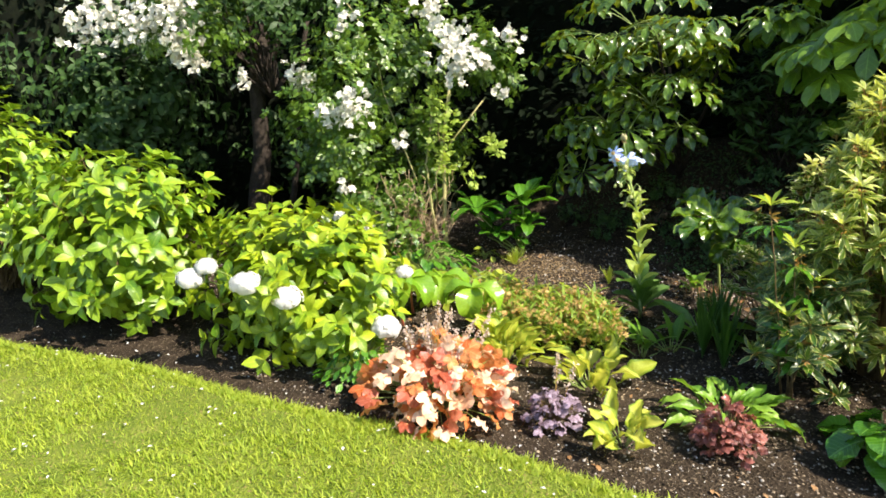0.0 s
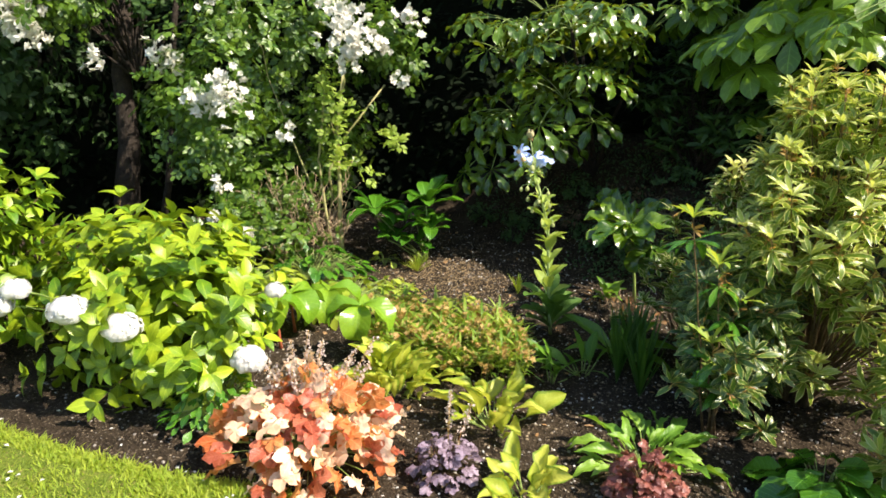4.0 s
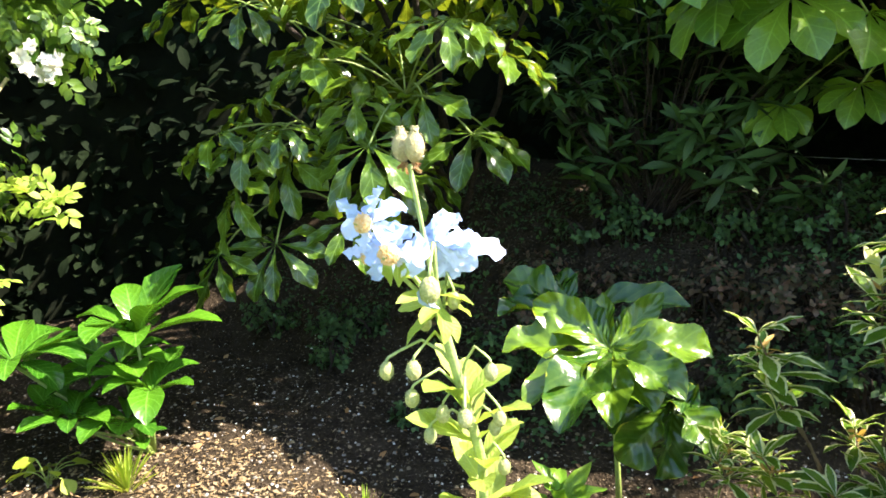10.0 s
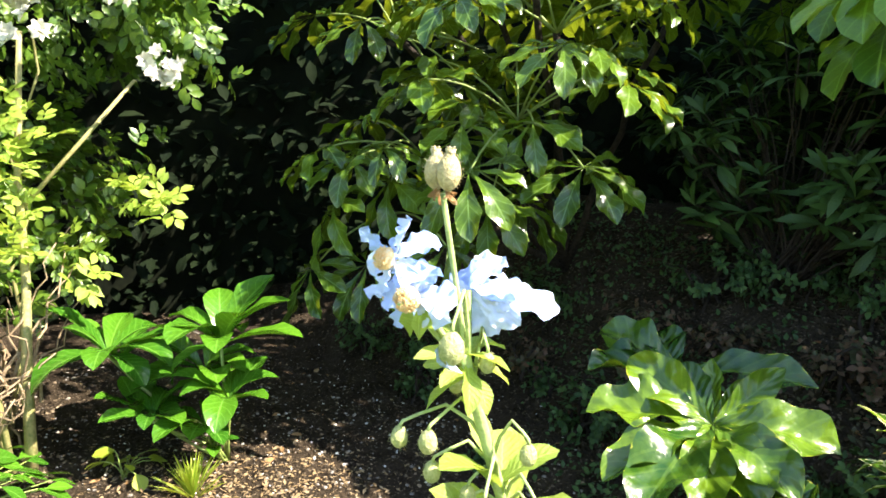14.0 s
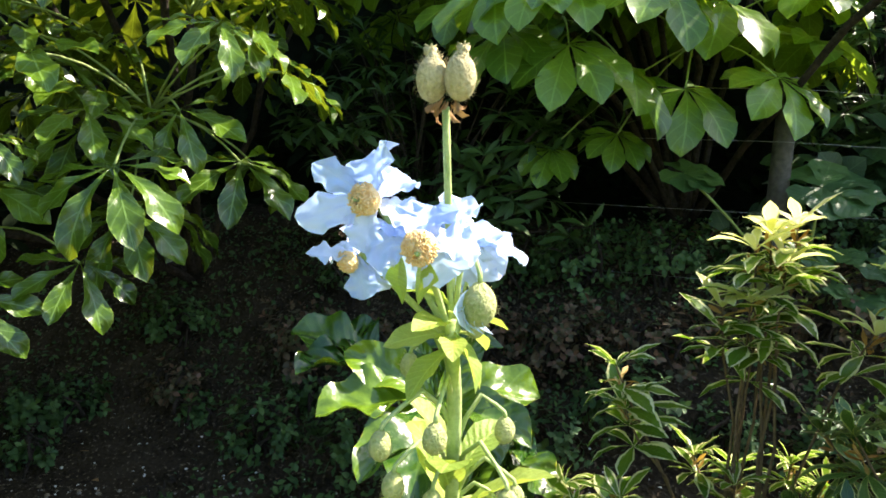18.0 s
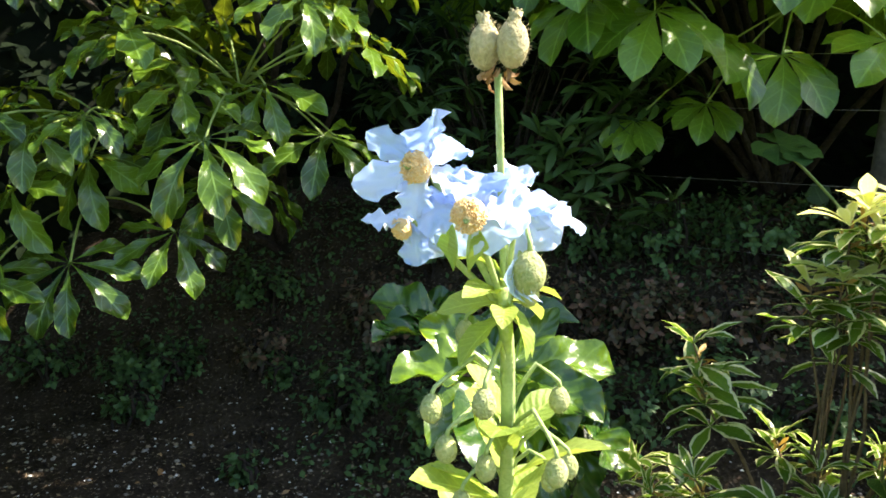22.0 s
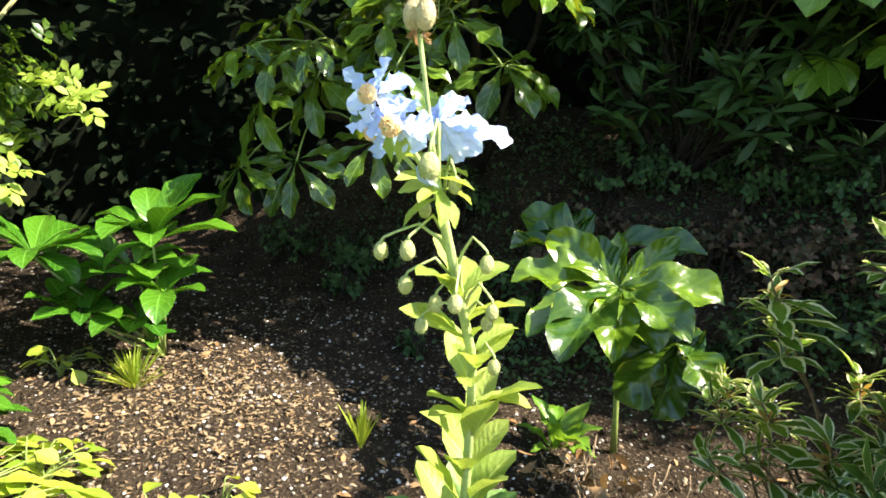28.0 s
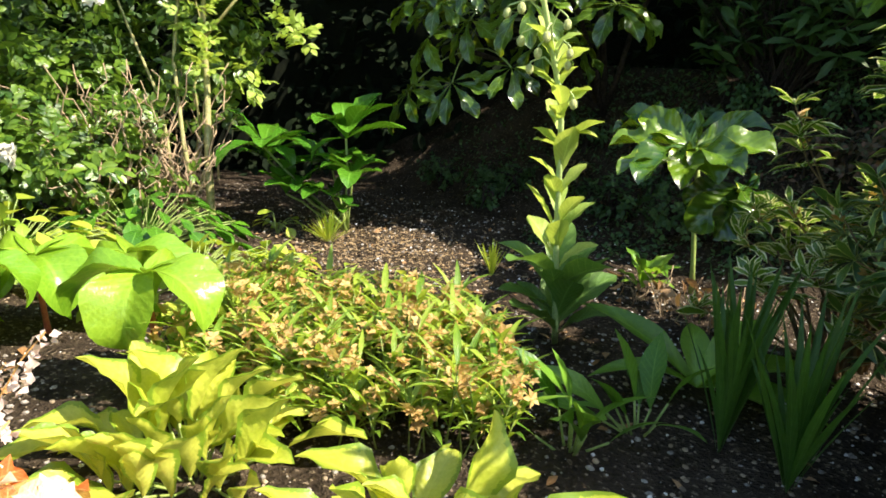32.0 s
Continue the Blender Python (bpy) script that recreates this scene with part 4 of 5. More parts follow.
def flower(c, d, r, petals, seed=True):
    """One open poppy: crumpled petals from its middle to their tips, round a boss of yellow anthers that faces d."""
    c, d = Vector(c), Vector(d).normalized()
    a = d.orthogonal().normalized()
    b = d.cross(a)
    head = None
    for tip, w, *face in petals:
        go = Vector(tip) - c
        size = go.length
        pet = crumpled(blade(1, 0.94 * w / size, 0.68, rnd(-0.25, 0.4), rnd(0.05, 0.35), 0.22, 18, 0.72, waves=3.5, two=8, twist=rnd(-0.3, 0.3), root=0.8), 0.06)
        m = aim(c, go, (Vector(face[0]) if face else d) + near((0, 0, 0), 0.25), size * 0.98)
        if head is None:
            head = part("bloom", moved(pet, m), PETAL, poppy, "sky blue crumpled petals with yellow anthers")
        else:
            part("petal", moved(pet, m), PETAL, head)
    if seed:
        k = c + d * 0.008
        boss = [moved(bead(r * 1.0, r * 1.0, r * 0.72, 7, 12, 0.16), aim(k, a, d))]
        for _ in range(330):
            v = (d * rnd(0.15, 1) + a * rnd(-0.9, 0.9) + b * rnd(-0.9, 0.9)).normalized()
            boss.append(moved(bead(0.0011, 0.0009, 0.0009, 3, 5), Matrix.Translation(k + v * r * rnd(0.85, 1.12))))
        part("anther_boss", joined(boss), ANTHER, head, "boss of golden anthers")
        part("seed_pod", moved(bead(r * 0.2, r * 0.2, r * 0.4, 5, 7), aim(k + d * r * 0.75, a, d)), POPSTEM, head)
    part("flower_stalk", tube(curve(stem_at(0.95), c - d * 0.002, 0.0, 4), [0.0032, 0.0028], 6), POPSTEM, head)


flower((0.007, -0.018, 1.061), (-0.6, -0.78, 0.1), 0.0114, (((0.0, 0.006, 1.098), 0.062, (-0.2, -0.8, -0.4)), ((-0.036, -0.025, 1.088), 0.03, (-0.2, -0.7, -0.5)), ((0.024, 0.024, 1.088), 0.04, (0, -0.9, 0.1)), ((-0.054, 0.012, 1.042), 0.034), ((-0.03, 0.02, 1.055), 0.04), ((0.0, -0.03, 1.026), 0.034), ((0.044, -0.015, 1.045), 0.04, (0, -0.7, 0.6))))
flower((0.041, -0.026, 1.035), (0.0, -0.92, -0.3), 0.0122, (((0.0, -0.02, 1.026), 0.04, (-0.1, -0.8, 0.5)), ((0.046, -0.006, 1.062), 0.05, (0, -0.6, 0.7)), ((0.014, -0.002, 1.05), 0.042, (-0.1, -0.6, 0.7)), ((0.084, -0.016, 1.036), 0.044, (0.1, -0.6, 0.7)), ((0.02, 0.0, 1.0), 0.036), ((0.066, 0.0, 1.01), 0.046)))
flower((-0.008, 0.004, 1.02), (-0.7, -0.3, -0.55), 0.0082, (((-0.043, -0.009, 1.018), 0.028, (-0.2, -0.7, 0.7)), ((-0.03, 0.015, 1.022), 0.03, (-0.2, -0.6, 0.7)), ((-0.002, 0.002, 0.985), 0.03, (-0.4, -0.9, 0)), ((0.014, 0.01, 0.99), 0.03, (0, -1, 0.1)), ((-0.015, 0.035, 1.03), 0.036), ((0.024, 0.02, 1.035), 0.04)))
flower((0.06, 0.034, 1.034), (0.3, 0.75, 0.4), 0.009, (((0.119, 0.108, 1.014), 0.05, (0.1, -0.7, 0.7)), ((0.1, 0.075, 1.034), 0.05, (0.2, -0.6, 0.8)), ((0.08, 0.066, 0.991), 0.05, (0.1, -1, 0.1)), ((0.1, 0.066, 1.0), 0.036, (0.2, -0.9, 0.2)), ((0.063, 0.077, 1.065), 0.04, (0, -0.9, 0.3)), ((0.042, 0.048, 1.056), 0.042, (-0.1, -0.9, 0.3)), ((0.052, 0.046, 1.004), 0.042, (0, -1, 0.1)), ((0.025, 0.03, 1.024), 0.04, (-0.1, -0.9, 0.4))), False)


# the two green sepals of a flower about to open
for side in (-1, 1):
    part("sepal", moved(lobe_to((0.034, -0.012, 0.988), (0.034 + 0.002 * side, -0.014, 1.024), 0.02, (side * 0.9, -0.6, 0.1), -0.9, 1.2, 0.03, 8, 0.5), Matrix.Translation((0.0055 * side, -0.003, 0))), POPLEAF, poppy, "pale green sepal below the petals")


def bud(at, from_z, size=0.0105):
    at = Vector(at)
    b = stem_at(from_z)
    out = at - b
    top = b + out * 0.8
    top.z = at.z + size * 2.3
    pts = [b, b + out * 0.2 + Vector((0, 0, (top.z - b.z) * 0.6)), b + out * 0.5 + Vector((0, 0, (top.z - b.z) * 0.95)), top, b + out * 0.97 + Vector((0, 0, top.z - b.z - size * 0.6 - out.z * 0.97)), at + Vector((0, 0, size * 1.2))]
    ob = part("bud", moved(bead(size * 0.9, size * 0.9, size * 1.15, 9, 11, 0.03, 0.1), Matrix.Translation(at)), BUD, poppy, "nodding hairy green bud")
    part("bud_stalk", tube(pts, [0.0026, 0.0022, 0.002, 0.0018, 0.0018, 0.002], 6), POPSTEM, ob)
    hairs = []
    for _ in range(90):
        v = ball_dir()
        p = at + Vector((v.x * size * 0.9, v.y * size * 0.9, v.z * size * 1.15))
        hairs.append(tube([p, p + v * 0.003 + Vector((0, 0, -0.0006))], [0.00014, 0.00006], 3))
    tagged(part("hair_fuzz", joined(hairs), BUD, ob), kind="stuff")


bud((0.083, -0.019, 0.991), 0.95, 0.0135)
for k in range(3):
    part("showing_petal", moved(crumpled(blade(1, 0.55, 0.5, 1.3, 0.4, 0.1, 8, two=3), 0.05), aim((0.083 - 0.004 * k, -0.018, 1.002), (-0.35 - 0.1 * k, -0.25, -1), (-1, -0.5, 0.2), 0.036)), PETAL, poppy, "blue petal breaking from a bud")
for p, z in (((0.08, 0.041, 0.962), 0.93), ((0.027, 0.06, 0.92), 0.9), ((0.015, -0.012, 0.88), 0.86), ((0.055, -0.014, 0.889), 0.86), ((0.109, 0.081, 0.861), 0.84), ((0.121, 0.082, 0.8), 0.78), ((0.111, 0.007, 0.831), 0.81), ((0.019, 0.036, 0.825), 0.8), ((0.05, 0.06, 0.8), 0.78), ((0.105, 0.1, 0.775), 0.765), ((0.03, 0.06, 0.765), 0.75), ((0.095, 0.15, 0.69), 0.67)):
    bud(p, z, 0.0098 * rnd(0.92, 1.08))
POD = Vector((0.053, -0.005, 1.128))
pod = part("seed_stalk", tube(curve(stem_at(0.95), POD, 0, 5), [0.0032, 0.0028], 7), POPSTEM, poppy)
for k, (dx, dy, lean) in enumerate(((-0.0105, 0.002, -0.1), (0.0095, -0.004, 0.05))):
    mid = POD + Vector((dx, dy, 0.019 + 0.001 * k))
    body = [moved(bead(0.0112, 0.0112, 0.0165, 10, 14, 0.04), Matrix.Translation(mid))]
    top = mid + Vector((lean * 0.02, 0, 0.0175))
    body.append(tube([mid + Vector((0, 0, 0.011)), mid + Vector((lean * 0.008, 0, 0.016)), top, top + Vector((0, 0, 0.0035))], [0.0075, 0.0046, 0.0042, 0.0052], 10))
    head = part("seed_pod", joined(body), PODSKIN, pod, "hairy tan seed pod")
    hairs = []
    for _ in range(220):
        v = ball_dir()
        p = mid + Vector((v.x * 0.0112, v.y * 0.0112, v.z * 0.0165))
        hairs.append(tube([p, p + v * 0.003 + Vector((0, 0, 0.0008))], [0.00015, 0.00006], 3))
    for q in range(5):
        hairs.append(tube([top + Vector((0, 0, 0.003)), top + Vector((0.0045 * math.cos(q * 1.26), 0.0045 * math.sin(q * 1.26), 0.0055))], [0.0014, 0.0006], 4))
    tagged(part("hair_fuzz", joined(hairs), PODSKIN, head), kind="stuff")
for k in range(18):
    part("withered_petal", moved(blade(1, 0.4, 0.6, 1.2, 0.6, 0.3, 4), aim(POD + Vector((0.006 * math.cos(k), 0.006 * math.sin(k), rnd(0.0, 0.006))), (math.cos(k), math.sin(k), -rnd(0.6, 2.2)), ball_dir(), rnd(0.008, 0.016))), DEAD, pod)

# ---- variegated shrub ----
lance = [blade(1, 0.24, 0.58, rnd(0.2, 1.3), 0.25, 0.1, 6, twist=rnd(-0.3, 0.3)) for _ in range(4)]

broad_lance = [blade(1, 0.31, 0.58, rnd(0.2, 1.0), 0.25, 0.1, 7, twist=rnd(-0.3, 0.3)) for _ in range(4)]


def whorled(name, at, tips, mat, topmat, label, size=0.12, stemmat=DARKSTEM, tiers=3, per=10, single=130, gap=0.07, category="shrub", group="", bits_per=7, pale=None, rise=0.0, kinds=None):
    """A shrub of shoots with whorls of narrow leaves, youngest at the tips."""
    ob = thing(name, at, label, category, group)
    old, young, bits, woods = [], [], [], []
    for number, tip in enumerate(tips):
        tip = Vector(tip)
        base = Vector(at) + Vector((rnd(-0.05, 0.05), rnd(-0.05, 0.05), 0))
        pts = curve(base, tip, 0.06, 6, 0.012)
        woods.append(tube(pts, [0.006, 0.005, 0.004, 0.0035, 0.003, 0.0025, 0.002], 5))
        d = (pts[-1] - pts[-2]).normalized() + Vector((0, 0, 0.5))
        for k in range(tiers):
            c = tip - d.normalized() * gap * k
            for i in range(per):
                t = i * 6.283 / per + rnd(-0.3, 0.3) + k
                o = Vector((math.cos(t), math.sin(t), 0))
                m = aim(c, o + Vector((0, 0, rnd(0.5, 1.6) if k == 0 else rnd(-0.4, 0.5) + rise)), d + o * 0.2, size * rnd(0.7, 1.15) * (0.8 if k == 0 else 1), rnd(-15, 15))
                (young if k == 0 and (pale is None or number in pale) else old).append(m)
        for i in range(bits_per):
            bits.append(aim(tip - d.normalized() * (gap * 0.6 + rnd(-0.02, 0.02)), ball_dir() + Vector((0, 0, 0.5)), ball_dir(), size * rnd(0.2, 0.4)))
    for w in woods[:24]:
        part("stem", w, stemmat, ob)
    if woods[24:]:
        tagged(part("branch_mass", joined(woods[24:]), stemmat, ob), kind="stuff")
    if bits:
        leaves(ob, "dry_floret", lance, bits, BRONZE, 40, rest="dry_floret_mass")
    rng.shuffle(old)
    leaves(ob, "leaf", kinds or lance, old, mat, single)
    leaves(ob, "young_leaf", kinds or lance, young, topmat, single, rest="young_foliage")
    return ob


tips = [(0.64, 0.9, 0.97), (0.67, 0.93, 0.95), (0.61, 0.89, 0.94), (0.66, 0.86, 0.92), (0.69, 0.9, 0.99), (0.56, 0.9, 0.82), (0.6, 0.86, 0.84), (0.66, 0.9, 0.82), (0.63, 0.9, 0.76), (0.35, 0.85, 0.7), (0.37, 0.86, 0.62), (0.6, 0.85, 0.47), (0.38, 0.86, 0.42), (0.86, 0.9, 0.78), (0.9, 0.8, 0.5), (0.52, 0.8, 0.4), (0.75, 0.78, 0.42), (0.65, 0.65, 0.36)]
whorled("variegated_shrub", (0.6, 0.85, 0), tips, PIERISDARK, PIERISPALE, "airy shrub with narrow cream edged leaves", size=0.118, tiers=3, per=6, gap=0.045, group="variegated shrubs", pale=(0, 1, 2, 3, 4, 5, 6, 7, 13), rise=0.3, kinds=broad_lance)
tips = [(0.3 + 0.11 * (k % 6) + rnd(-0.03, 0.03), 0.56 + 0.13 * (k // 6) + rnd(-0.04, 0.04), 0.14 + 0.07 * (k // 6) + rnd(0, 0.16)) for k in range(24)]
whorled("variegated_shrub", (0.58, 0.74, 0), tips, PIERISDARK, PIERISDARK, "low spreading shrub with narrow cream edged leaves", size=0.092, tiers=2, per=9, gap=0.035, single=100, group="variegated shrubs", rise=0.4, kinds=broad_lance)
tips = [p for p, d in shoots_on((1.3, 0.57, 0.72), (0.5, 0.35, 0.68), 100, -0.85, 0.12, 0.8)]
tips += [p for p, d in shoots_on((1.13, 0.74, 1.08), (0.32, 0.26, 0.48), 46, -0.7, 0.12, 0.7)]
tips += [p for p, d in shoots_on((1.2, 0.34, 0.86), (0.28, 0.28, 0.36), 46, -0.8, 0.12, 0.7)]
tips += [(0.98, 0.72, 1.22), (0.94, 0.66, 1.02), (1.0, 0.74, 1.3), (1.04, 0.6, 1.28), (1.11, 0.45, 1.36), (1.2, 0.55, 1.4), (1.32, 0.6, 1.42), (0.98, 0.4, 1.1)]
whorled("variegated_shrub", (1.2, 0.6, 0), tips, PIERIS, PIERISTOP, "large bushy shrub with cream edged leaves and pale tips", size=0.105, gap=0.055, group="variegated shrubs")
tips = [p for p, d in shoots_on((0.88, 0.58, 0.4), (0.35, 0.3, 0.34), 34, -0.7, 0.12, 0.75)]
tips += [p for p, d in shoots_on((1.02, 0.24, 0.5), (0.27, 0.3, 0.38), 42, -0.8, 0.12, 0.7)]
tips += [p for p, d in shoots_on((1.1, 0.06, 0.36), (0.24, 0.24, 0.32), 36, -0.8, 0.12, 0.7)]
whorled("variegated_shrub", (0.98, 0.4, 0), tips, PIERISSHADED, PIERISSHADED, "shaded lower part of the bushy shrub with thin cream leaf edges", size=0.1, per=12, gap=0.06, group="variegated shrubs")
# mostly out of view, added to shade the soil by the bergenia
tips = [p for p, d in shoots_on((1.86, 0.02, 0.4), (0.3, 0.28, 0.42), 40, -0.8, 0.12, 0.7)]
whorled("variegated_shrub", (1.86, 0.05, 0), tips, PIERIS, PIERISMID, "small spreading shrub with cream edged leaves, added for shade", group="variegated shrubs")
whorled("rhododendron", (1.06, 0.0, 0), [(1.0, -0.2, 0.95), (1.05, -0.05, 0.75), (1.12, 0.02, 0.6), (1.08, -0.1, 0.45), (1.02, 0.08, 0.38), (1.14, -0.04, 0.3)], GLOSSY, YELLOWGREEN, "young rhododendron shoot with pale green leaves", size=0.14, tiers=2, per=8, gap=0.09)

# ---- fatsias ----
hand = [lobed([(-135 + 270 * k / 7 + rnd(-6, 6), (1.0 - 0.3 * abs(k - 3.5) / 3.5) * rnd(0.85, 1.1), rnd(0.5, 1.3)) for k in range(8)], 0.33, 0.34, 12, 0.3, 0.67, 0.62, 1.7) for _ in range(7)]
broad_hand = [lobed([(-130 + 260 * k / 7 + rnd(-6, 6), (1.0 - 0.3 * abs(k - 3.5) / 3.5) * rnd(0.9, 1.08), rnd(0.5, 1.2)) for k in range(8)], 0.47, 0.14, 9, 0.25, 0.66, 0.6, 1.25) for _ in range(5)]


def fatsia(name, at, spots, label, shapes=None, mat=FATSIA):
    ob = thing(name, at, label, "shrub", "fatsias")
    crowns = {}
    for c, p, d, s in spots:
        crowns.setdefault(tuple(c), []).append((p, d, s))
    meshes = [mesh_of("leaf", h, mat) for h in shapes or hand]
    n = 0
    for c, ls in crowns.items():
        part("trunk", tube(curve(at, c, 0.05, 6, 0.02), [0.02, 0.016, 0.013], 7), BARK, ob)
        for p, d, s in ls:
            lf = part("leaf", meshes[n % len(meshes)], None, ob, "", aim(p, d, Vector((d[0] * 0.8, d[1] * 0.8, 0.9)) + near((0, 0, 0), 0.2), s))
            part("leaf_stalk", tube(curve(c, p, 0.04, 5), [0.005, 0.0035], 5), STEM, ob)
            n += 1
    return ob


def crowns(centres, n, size, low, high):
    out = []
    for c in centres:
        for k in range(n):
            t = k * 2.4 + rnd(-0.2, 0.2)
            e = rnd(low, high)
            r = rnd(0.25, 0.46)
            p = Vector(c) + Vector((math.cos(t) * r, math.sin(t) * r * 0.9, e * 0.4))
            out.append((c, p, (math.cos(t), math.sin(t), -0.45 + 0.4 * e), size * rnd(0.8, 1.15)))
    return out


C1, C2 = (-0.95, 1.55, 1.2), (-1.35, 1.5, 1.05)
spots = [(C1, p, d, s) for p, d, s in (((-0.93, 1.38, 0.91), (0.15, -0.8, -0.5), 0.25), ((-0.8, 1.42, 1.2), (0.2, -0.8, -0.5), 0.25), ((-0.66, 1.52, 1.06), (0.5, -0.7, -0.45), 0.28), ((-0.64, 1.3, 1.42), (0.3, -0.8, -0.35), 0.24), ((-1.05, 1.35, 1.13), (-0.1, -0.8, -0.4), 0.23))]
spots += [(C2, p, d, s) for p, d, s in (((-1.34, 1.06, 0.9), (-0.2, -0.6, -0.7), 0.27), ((-1.22, 1.2, 0.98), (0.1, -0.8, -0.6), 0.27), ((-1.45, 1.1, 1.08), (-0.5, -0.6, -0.4), 0.25), ((-1.13, 1.08, 1.1), (0.1, -0.9, -0.3), 0.2))]
spots += crowns((C1, C2, (-0.85, 1.6, 1.5), (-1.5, 1.5, 1.5), (-1.25, 1.75, 1.75), (-0.6, 2.0, 1.65)), 9, 0.26, -0.5, 0.8)
spots += crowns(((-0.9, 1.52, 1.68), (-1.35, 1.5, 1.7)), 9, 0.25, -0.3, 0.6)
spots += [((-1.3, 1.3, 0.85), p, d, s) for p, d, s in (((-1.42, 1.02, 0.66), (-0.3, -0.6, -0.8), 0.24), ((-1.22, 1.1, 0.7), (0.1, -0.7, -0.7), 0.24), ((-1.0, 1.25, 0.78), (0.3, -0.7, -0.6), 0.22))]
fatsia("fatsia", (-1.1, 2.2, ground_z(-1.1, 2.2)), spots, "large evergreen fatsia with glossy hand shaped leaves")
C3, C4 = (0.3, 2.05, 1.6), (0.8, 2.15, 1.55)
spots = [(C3, p, d, s) for p, d, s in (((0.3, 1.68, 1.45), (0.1, -0.8, -0.5), 0.28), ((0.5, 1.78, 1.4), (0.4, -0.7, -0.5), 0.26))]
spots += [(C3, p, d, s) for p, d, s in (((0.1, 1.74, 1.5), (-0.3, -0.8, -0.45), 0.26), ((0.2, 1.62, 1.62), (0.0, -0.8, -0.3), 0.25))]
spots += [(C4, p, d, s) for p, d, s in (((0.7, 1.85, 1.35), (0.2, -0.8, -0.5), 0.26), ((1.0, 1.88, 1.4), (0.5, -0.6, -0.5), 0.26), ((0.28, 1.9, 1.14), (0.0, -0.8, -0.5), 0.17), ((0.5, 1.9, 1.2), (0.2, -0.8, -0.5), 0.18))]
spots += [(C4, p, d, s) for p, d, s in (((0.55, 1.61, 1.62), (0.0, -0.8, -0.4), 0.26), ((0.73, 1.63, 1.75), (0.2, -0.8, -0.35), 0.27), ((0.91, 1.68, 1.84), (0.4, -0.7, -0.3), 0.26), ((0.39, 1.67, 1.75), (-0.3, -0.8, -0.3), 0.26))]
spots += crowns((C3, C4, (0.38, 2.25, 1.75), (0.65, 2.27, 1.85)), 8, 0.27, 0.0, 0.9)
# C5: overhead leaves added to shade the soil round the poppy
C5 = (1.25, 1.35, 1.8)
spots += [(C5, p, d, s) for p, d, s in (((0.97, 1.06, 1.66), (-0.7, -0.4, -0.3), 0.16), ((0.96, 1.0, 1.6), (-0.5, -0.6, -0.3), 0.15), ((1.4, 1.2, 1.72), (0.2, -0.9, -0.3), 0.2), ((1.55, 1.2, 1.7), (0.8, -0.4, -0.3), 0.18))]
# crowns mostly out of view, added to shade the soil behind
spots += crowns(((-0.1, 2.35, 1.75), (0.45, 2.4, 1.9), (1.0, 2.4, 1.8)), 10, 0.28, -0.3, 0.8)
# higher crowns, unseen, added to shade the bank and the lower fatsia leaves
spots += crowns(((-0.3, 2.6, 2.4), (0.1, 2.57, 2.45), (0.5, 2.63, 2.45), (0.9, 2.82, 2.4), (1.35, 2.86, 2.45), (0.5, 2.95, 2.5)), 9, 0.31, -0.2, 0.8)
fatsia("fatsia", (0.9, 2.5, ground_z(0.9, 2.5)), spots, "spreading fatsia whose leaves hang over the border", broad_hand, BIG)

# ---- rambling rose and tree ----
pinnate = joined([moved(blade(0.5, 0.32, 0.45, 0.4, 0.2, 0.03, 3), pose(0.2 + 0.22 * (k // 2), 0, 0, 0, 0, 55 if k % 2 else -55)) for k in range(4)] + [moved(blade(0.5, 0.34, 0.45, 0.4, 0.2, 0.03, 3), pose(0.62, 0, 0))])
rose = thing("rambling_rose", (-2.0, 0.35, 0), "rambling rose with clusters of small white flowers", "rose")
for pts, rad in (([(-1.9, 0.25, 0), (-1.95, 0.27, 0.3), (-1.99, 0.3, 0.62), (-2.0, 0.3, 0.95), (-1.9, 0.3, 1.4)], 0.02), ([(-2.0, 0.3, 0.85), (-1.93, 0.45, 1.05), (-1.85, 0.62, 1.28)], 0.008), ([(-1.92, 0.2, 0), (-2.0, 0.18, 0.4), (-2.1, 0.2, 0.75), (-2.05, 0.25, 1.3)], 0.012)):
    cane = part("cane", tube(pts, [rad, rad * 0.9, rad * 0.75, rad * 0.6, rad * 0.4], 8), CANE, rose)
    for k in range(16):
        i = rng.randrange(len(pts) - 1)
        p = Vector(pts[i]).lerp(Vector(pts[i + 1]), rng.random())
        o = Vector((rnd(-1, 1), rnd(-1, 1), -0.2)).normalized()
        part("thorn", tube([p + o * rad * 0.5, p + o * (rad * 0.6 + 0.011)], [0.003, 0.0004], 4), CANE, cane)
for i in range(2):
    b = (-2.1 + rnd(-0.15, 0.12), 0.2 + rnd(-0.2, 0.12), 0.0)
    e = Vector((-2.2 + rnd(-0.4, 0.35), 0.2 + rnd(-0.7, 0.5), rnd(1.2, 2.2)))
    part("cane", tube(curve(b, e, 0.22, 9, 0.04), [0.012, 0.01, 0.008, 0.006, 0.004], 6), CANE, rose)
for i in range(110):
    b = Vector((-2.0 + rnd(-0.25, 0.12), 0.12 + rnd(-0.4, 0.2), rnd(0, 0.3)))
    e = b + Vector((rnd(-0.3, 0.3), rnd(-0.32, 0.32), rnd(0.15, 0.5)))
    part("dry_twig", tube(curve(b, e, 0.0, 9, 0.03), [0.0075, 0.006, 0.005, 0.0045, 0.004, 0.0035, 0.003, 0.0025], 5), TWIG, rose)
ps = []
